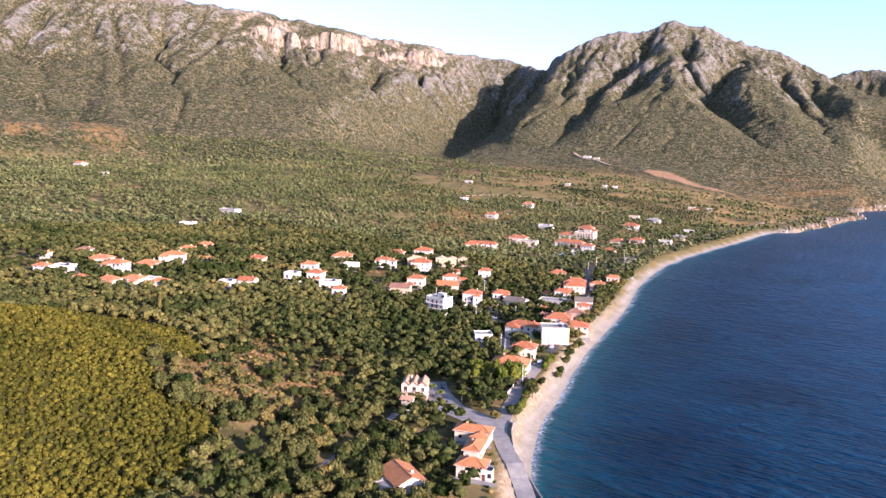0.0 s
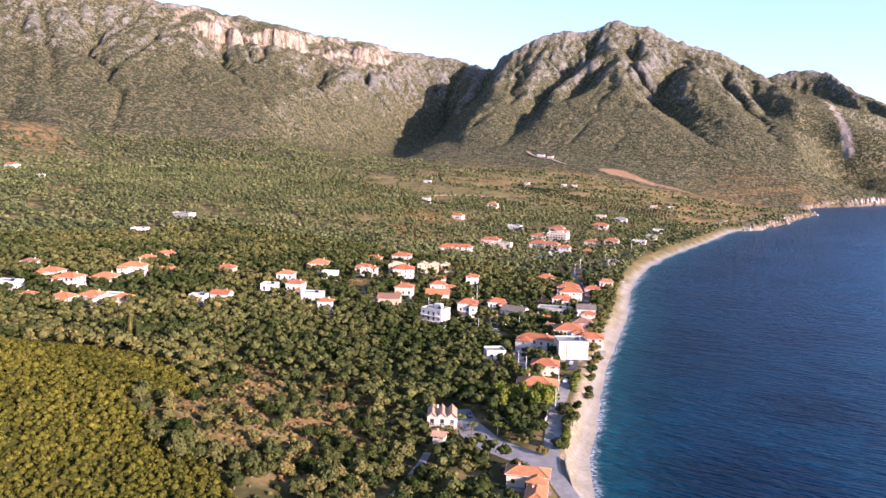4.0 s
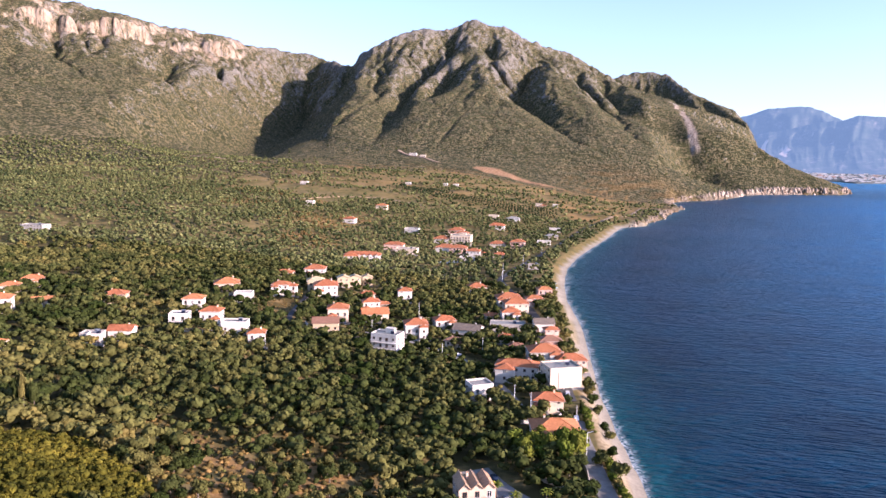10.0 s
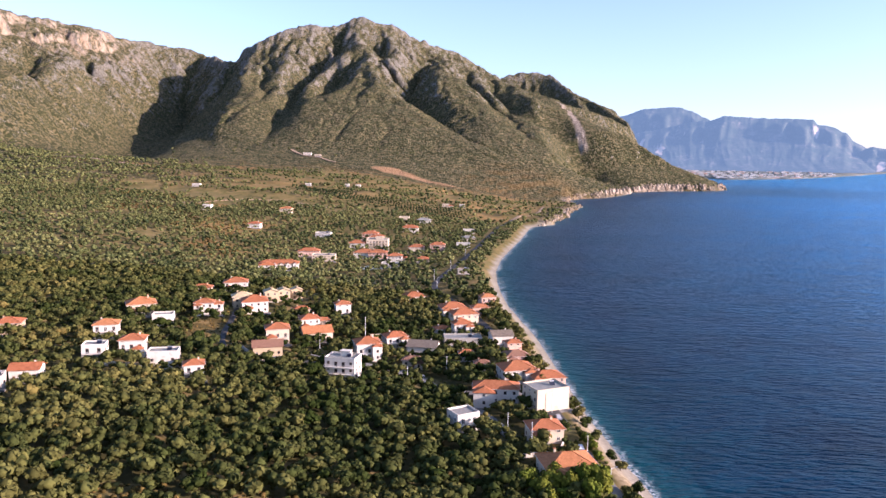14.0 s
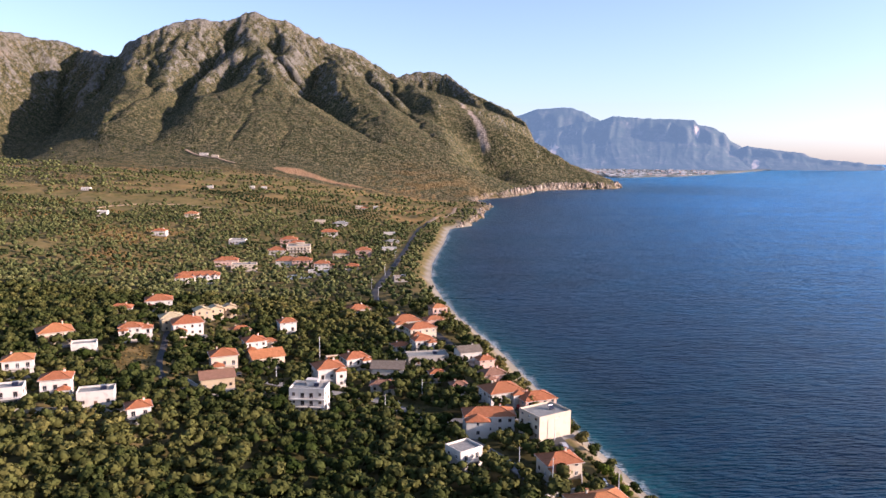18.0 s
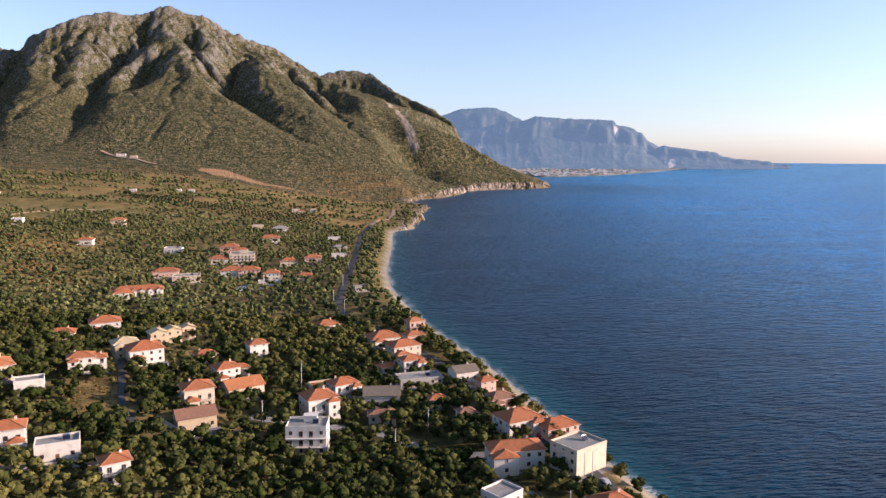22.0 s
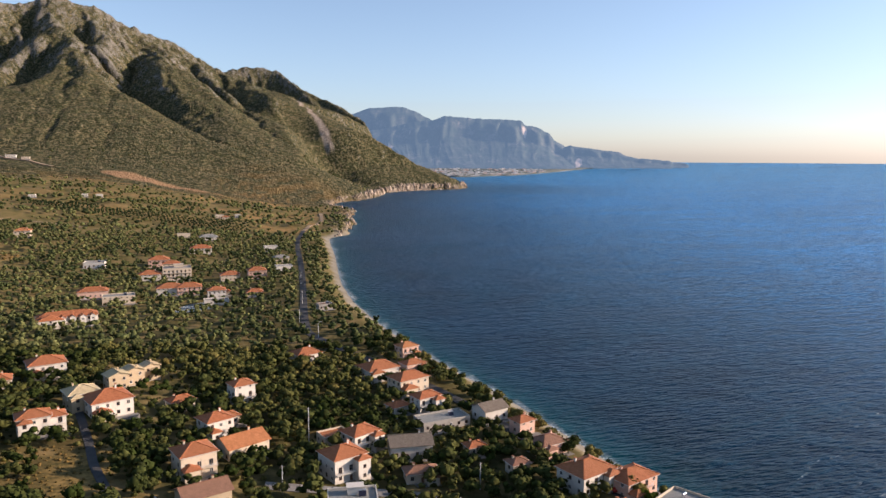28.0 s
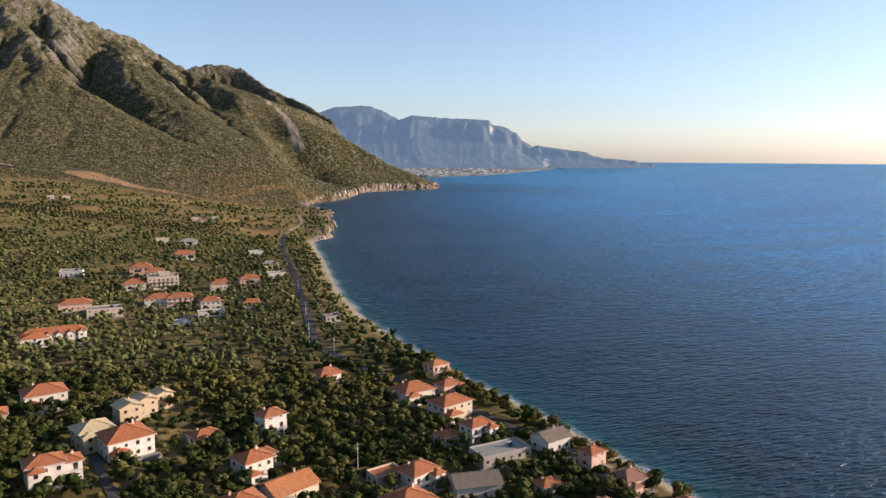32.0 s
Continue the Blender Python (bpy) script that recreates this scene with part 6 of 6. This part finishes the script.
# bright leafy garden trees beside the coast road
leafy_mat = leaves("garden_leaves", [(0.0, (0.060, 0.085, 0.010)), (0.5, (0.105, 0.125, 0.015)), (1.0, (0.165, 0.155, 0.020))], False)
leafy = []
for k in range(3):
    v, f = crown(450 + k, 7, 640, 0.115, 0.95)
    leafy.append(flat_mesh("crown", v, f, leafy_mat))
for gx_, gy_ in ((29, 180), (33, 184), (38, 181), (42, 185), (36, 176), (43, 177), (31, 174), (47, 181), (26, 184), (40, 189), (46, 187), (34, 189)):
    size = rng.uniform(2.7, 3.8)
    e = thing("garden_tree", pose(gx_, gy_, float(height(np.array([gx_]), np.array([gy_]), fine=False)[0]), 0, 0, rng.uniform(0, 360)), "bright yellow-green leafy tree in a garden", "tree", "garden trees")
    e.scale = (size, size, size * rng.uniform(1.1, 1.4))
    part("trunk", kinds[rng.randrange(6)][1], None, e)
    part("crown", leafy[rng.randrange(3)], None, e).location = (0, 0, 0.75)

# tall poplars behind the knoll
for px, py, tall in ((-121, 132, 12.0), (-119, 133, 14.0), (-116, 134, 12.5)):
    e = thing("poplar_tree", pose(px, py, float(height(np.array([px]), np.array([py]), fine=False)[0]), 0, 0, rng.uniform(0, 360)), "tall slender green poplar among olive trees", "tree", "poplars")
    part("trunk", tube([(0, 0, -0.5), (0, 0, tall * 0.4), (0.1, 0, tall * 0.8)], [0.25, 0.18, 0.06], 7), bark, e)
    c = part("crown", kinds[rng.randrange(6)][0], None, e)
    c.location, c.scale = (0, 0, tall * 0.55), (1.7, 1.7, tall * 0.55)

# hedge bushes between the coast road and the bank
for k in range(34):
    hy = (150 + 2.3 * k) if k < 17 else (208 + 2.4 * (k - 17)) if k < 26 else (262 + 4.0 * (k - 26))
    hx = float(np.interp(hy, [p[1] for p in COAST_ROAD], [p[0] for p in COAST_ROAD])) + 4.3 + rng.uniform(-0.4, 0.5)
    size = rng.uniform(1.3, 2.1)
    e = thing("hedge_bush", pose(hx, hy, float(height(np.array([hx]), np.array([hy]), fine=False)[0]), 0, 0, rng.uniform(0, 360)), "dense green bush beside the coast road", "bush", "hedge bushes")
    e.scale = (size, size, size * rng.uniform(0.9, 1.3))
    part("stem", kinds[rng.randrange(6)][1], None, e)
    part("crown", (leafy[rng.randrange(3)] if rng.random() < 0.5 else kinds[rng.randrange(6)][0]), None, e).location = (0, 0, 0.5)

# parched shrubs and tall grass on the dry slope and the dry fields
straw_mat = leaves("dry_leaves", [(0.0, (0.075, 0.062, 0.018)), (0.5, (0.15, 0.096, 0.030)), (1.0, (0.26, 0.165, 0.056))], True)
x, y, u = spread(-120, 40, 50, 190, 2.3, 27)
ok = in_view(x, y) & (thin(x, y) > 0.3) & (u > 0.35) & ~on_knoll(x, y) & off_road(x, y, 0.8) & off_houses(x, y, 0.8)
x2, y2, u2 = spread(-560, -200, 590, 1010, 4.6, 28)
ok2 = (dry_field(x2, y2) > 0.3) & (u2 > 0.3) & off_houses(x2, y2, 2.0)
x3, y3, u3 = spread(-150, -118, 298, 342, 1.9, 29)
ok3 = (u3 > 0.45) & off_road(x3, y3, 0.6) & off_houses(x3, y3, 0.8)
x, y = np.concatenate([x[ok], x2[ok2], x3[ok3]]), np.concatenate([y[ok], y2[ok2], y3[ok3]])
shrub_rng = np.random.default_rng(30)
size = shrub_rng.uniform(0.5, 1.25, len(x)) * np.where(y > 500, 1.5, 1.0) * np.where((y > 297) & (y < 345), 0.6, 1.0)
scatter("dry_shrubs", far_kinds, x, y, height(x, y, fine=False), size, size * 0.3, np.clip(shrub_rng.normal(0.28, 0.22, len(x)), 0, 1), straw_mat, "parched orange-brown shrubs on dry open ground", "shrubs")

# jagged limestone along the rocky coast past the beach
rock_mat, nt, bs = material("shore_limestone", 0.95, 0.1)
pos = place_of(nt)
stone_n = maths(nt, "ADD", maths(nt, "MULTIPLY", noise_tex(nt, 0.5, 5, 0.65, pos), 0.6), maths(nt, "MULTIPLY", attr(nt, "tint"), 0.4))
nt.links.new(ramp(nt, stone_n, [(0.3, (0.10, 0.080, 0.058)), (0.5, (0.26, 0.20, 0.145)), (0.7, (0.44, 0.36, 0.28))]), bs.inputs["Base Color"])
rock_kinds = []
rock_rng = np.random.default_rng(61)
for k in range(6):
    turns = np.arange(7) * 2 * math.pi / 7
    rings = []
    for zz, wide in ((-0.7, 0.8), (0.35, 0.62), (0.9, 0.36)):
        wide = wide * rock_rng.uniform(0.6, 1.3, 7)
        rings.append(np.stack([wide * np.cos(turns), wide * np.sin(turns), zz + rock_rng.uniform(-0.22, 0.22, 7)], 1))
    v = np.concatenate(rings + [np.array([[rock_rng.uniform(-0.2, 0.2), rock_rng.uniform(-0.2, 0.2), rock_rng.uniform(0.95, 1.3)]])])
    f = []
    for r in (0, 7):
        for q in range(7):
            a, b = r + q, r + (q + 1) % 7
            f += [(a, b, b + 7), (a, b + 7, a + 7)]
    f += [(14 + q, 14 + (q + 1) % 7, 21) for q in range(7)]
    rock_kinds.append((v, np.array(f)))
x, y, u = spread(30, 700, 1056, 2470, 5.5, 62)
d = inland(x, y)
bold = smooth(1780, 1950, y)
ok = (d > -1.5) & (d < 5 + 9 * bold) & (u > 0.30 + 0.55 * smooth(0.15, -0.25, vnoise(x / 38, y / 38, 63)))
x, y, bold = x[ok], y[ok], bold[ok]
size = rock_rng.uniform(1.4, 3.4, len(x)) * (1 + 1.1 * bold)
scatter("shore_rocks", rock_kinds, x, y, np.maximum(height(x, y, fine=False), -0.3), size, size * 0.1, rock_rng.uniform(0, 1, len(x)), rock_mat, "jagged pale limestone rocks along the rocky shore", "rocks")

# young palms on the forecourt
for px, py, tall in ((27, 147, 4.2), (33, 143, 3.6), (41, 146, 4.0)):
    e = thing("palm_tree", pose(px, py, float(height(np.array([px]), np.array([py]), fine=False)[0]), 0, 0, rng.uniform(0, 360)), "small palm with drooping fronds on the forecourt", "tree", "palms")
    part("trunk", tube([(0, 0, -0.3), (0, 0, tall * 0.5), (0.05, 0, tall)], [0.22, 0.16, 0.17], 8), bark, e)
    for k in range(13):
        a, lift = 2 * math.pi * k / 13 + 0.2, 0.5 + 0.35 * (k % 3)
        ca, sa = math.cos(a), math.sin(a)
        v, f = [], []
        for i, (r, z) in enumerate(((0.1, 0.0), (0.8, lift), (1.5, lift * 0.9), (2.0, lift * 0.2))):
            w = (0.10, 0.30, 0.26, 0.03)[i]
            for s in (-1, 0, 1):
                v.append((ca * r - sa * w * s, sa * r + ca * w * s, tall + z + (0.1 if s == 0 else 0)))
        for i in range(3):
            for s in range(2):
                n = i * 3 + s
                f.append((n, n + 1, n + 4, n + 3))
        part("frond", (v, f), leafy_mat, e)


# ---- small things ----
def ground_at(x, y):
    return float(height(np.array([x], float), np.array([y], float), fine=False)[0])


def utility_pole(x, y, tall, lamp=False):
    ob = thing("street_lamp" if lamp else "utility_pole", pose(x, y, ground_at(x, y), 0, 0, 20), "grey street lamp with a short arm" if lamp else "grey utility pole with a crossbar", "street lamp" if lamp else "pole", "poles")
    part("pole", tube([(0, 0, -0.4), (0, 0, tall * 0.5), (0, 0, tall)], [0.17, 0.14, 0.10], 8), iron, ob)
    if lamp:
        arm = part("arm", beams([((0, 0, tall - 0.1), (1.5, 0, tall + 0.25))], 0.09, 0.09), iron, ob)
        part("lamp_head", boxes((1.3, -0.14, tall + 0.18, 1.95, 0.14, tall + 0.34)), steel, arm)
    else:
        arm = part("crossbar", beams([((-0.8, 0, tall - 0.5), (0.8, 0, tall - 0.5))], 0.12, 0.14), bark, ob)
        for px in (-0.7, 0.0, 0.7):
            part("insulator", tube([(px, 0, tall - 0.43), (px, 0, tall - 0.25)], [0.06, 0.05], 6), glass, arm)


for px, py, tall, lamp in ((-58, 350, 13.0, False), (27, 211, 11.0, False), (44, 203, 10.0, False), (-24, 276, 10.0, False), (19, 223, 10.0, False), (35, 250, 8.0, True), (49, 184, 8.0, True), (-38, 500, 9.0, True), (-45, 540, 9.0, False), (-38, 600, 9.0, False), (-32, 680, 9.0, False), (-10, 300, 9.0, False), (-70, 306, 9.0, False)):
    utility_pole(px, py, tall, lamp)

rubber, nt, bs = material("rubber", 0.8, 0.3)
bs.inputs["Base Color"].default_value = (0.02, 0.02, 0.02, 1)


def car(x, y, turn, colour, word):
    cm, nt, bs = material("car_paint", 0.25, 0.6)
    bs.inputs["Base Color"].default_value = (*colour, 1)
    ob = thing("car", pose(x, y, ground_at(x, y) + 0.24, 0, 0, turn), word + " parked car on the roadside", "car", "parked cars")
    prof = [(-2.05, 0.35), (-2.0, 0.85), (-1.5, 0.95), (-0.9, 1.42), (0.55, 1.45), (1.15, 1.0), (1.95, 0.85), (2.08, 0.4)]
    n = len(prof)
    v = [(a, s * (0.84 if b < 1.2 else 0.68), b) for s in (-1, 1) for a, b in prof]
    part("body", (v, [tuple(range(n)), tuple(range(2 * n - 1, n - 1, -1))] + [(k, n + k, n + (k + 1) % n, (k + 1) % n) for k in range(n)]), cm, ob)
    part("windscreen", ([(0.60, -0.62, 1.40), (0.60, 0.62, 1.40), (1.13, 0.70, 1.04), (1.13, -0.70, 1.04), (0.62, -0.62, 1.43), (0.62, 0.62, 1.43), (1.17, 0.70, 1.05), (1.17, -0.70, 1.05)], [(4, 7, 6, 5), (0, 1, 2, 3), (0, 3, 7, 4), (1, 5, 6, 2), (0, 4, 5, 1), (3, 2, 6, 7)]), glass, ob)
    for sx in (-1.3, 1.3):
        for sy in (-0.78, 0.78):
            pts, fc = tube([(0, 0, -0.1), (0, 0, 0.1)], [0.32, 0.32], 12)
            w = part("wheel", ([(sx + p[0], sy + p[2], 0.32 + p[1]) for p in pts], fc), rubber, ob)
            pts, fc = tube([(0, 0, -0.105), (0, 0, 0.105)], [0.18, 0.18], 10)
            part("rim", ([(sx + p[0], sy + p[2], 0.32 + p[1]) for p in pts], fc), steel, w)


for a in ((-21, 293, 25, (0.55, 0.58, 0.65), "pale blue"), (24, 160, 120, (0.02, 0.03, 0.05), "dark"), (30, 147, 40, (0.05, 0.05, 0.06), "dark grey"), (43, 216, 100, (0.7, 0.7, 0.7), "white"), (37, 244, 100, (0.35, 0.36, 0.38), "silver"), (27, 284, 100, (0.4, 0.05, 0.04), "red"), (-36, 302, 5, (0.6, 0.6, 0.6), "white")):
    car(*a)


def low_wall(points, tall, mat, word):
    q = along(points, 2.0)
    z = height(q[:, 0], q[:, 1], fine=False)
    lines = [((*q[k], z[k] + tall / 2), (*q[k + 1], z[k + 1] + tall / 2)) for k in range(len(q) - 1)]
    me = bpy.data.meshes.new("garden_wall")
    v, f = beams(lines, 0.3, tall + 0.8)
    me.from_pydata(v, [], f)
    me.materials.append(mat)
    tagged(new("garden_wall", me), word, "wall")


low_wall([(33, 164), (46, 158), (52, 160), (50, 172), (45, 186)], 1.1, CREAM[0], "low cream garden wall beside the coast road")
low_wall([(24, 208), (36, 212), (38, 222)], 1.0, WHITE[0], "low white garden wall round a seaside house")
low_wall([(-150, 252), (-136, 255), (-121, 258), (-110, 262)], 1.4, WHITE[0], "white retaining wall below the houses")
low_wall([(-105, 300), (-92, 286), (-84, 290)], 1.2, WHITE[0], "white yard wall beside the lane")
low_wall([(97, 97), (86.5, 108.5), (77.5, 118), (70.5, 129), (66.5, 140)], 0.8, concrete, "concrete parapet along the coast road")


def parasol(x, y):
    ob = thing("parasol", pose(x, y, ground_at(x, y)), "pale blue parasol standing on the beach", "parasol", "beach parasols")
    part("pole", tube([(0, 0, -0.2), (0, 0, 2.2)], [0.035, 0.03], 6), iron, ob)
    pts, fc = tube([(0, 0, 1.9), (0, 0, 2.05), (0, 0, 2.4)], [1.5, 1.4, 0.05], 8)
    cm, nt, bs = material("parasol_cloth", 0.9, 0.1)
    bs.inputs["Base Color"].default_value = (0.35, 0.5, 0.62, 1)
    part("canopy", (pts, fc), cm, ob)


for px, py in ((4, 470), (1, 478), (5, 484), (-1, 490), (2, 497)):
    parasol(px, py)


def boat(x, y, turn, length):
    ob = thing("boat", pose(x, y, 0.0, 0, 0, turn), "small white boat moored off the beach", "boat", "moored boats")
    s = length / 5
    v, f = [], []
    for z, grow in ((-0.3, 0.7), (0.55, 1.0)):
        v += [(a * grow * s, b * grow * s, z * s) for a, b in ((-2.4, -0.8), (0.8, -0.95), (2.0, -0.5), (2.7, 0), (2.0, 0.5), (0.8, 0.95), (-2.4, 0.8))]
    f = [tuple(range(6, -1, -1))] + [(k, (k + 1) % 7, 7 + (k + 1) % 7, 7 + k) for k in range(7)]
    part("hull", (v, f), WHITE[0], ob)
    part("deck", ([(p[0] * 0.96, p[1] * 0.96, 0.42 * s) for p in v[7:]], [tuple(range(7))]), CREAM[0], ob)
    part("bench", boxes((-0.9 * s, -0.8 * s, 0.40 * s, -0.5 * s, 0.8 * s, 0.52 * s)), CREAM[0], ob)


for a in ((235, 265, 20, 2.2),):
    boat(*a)
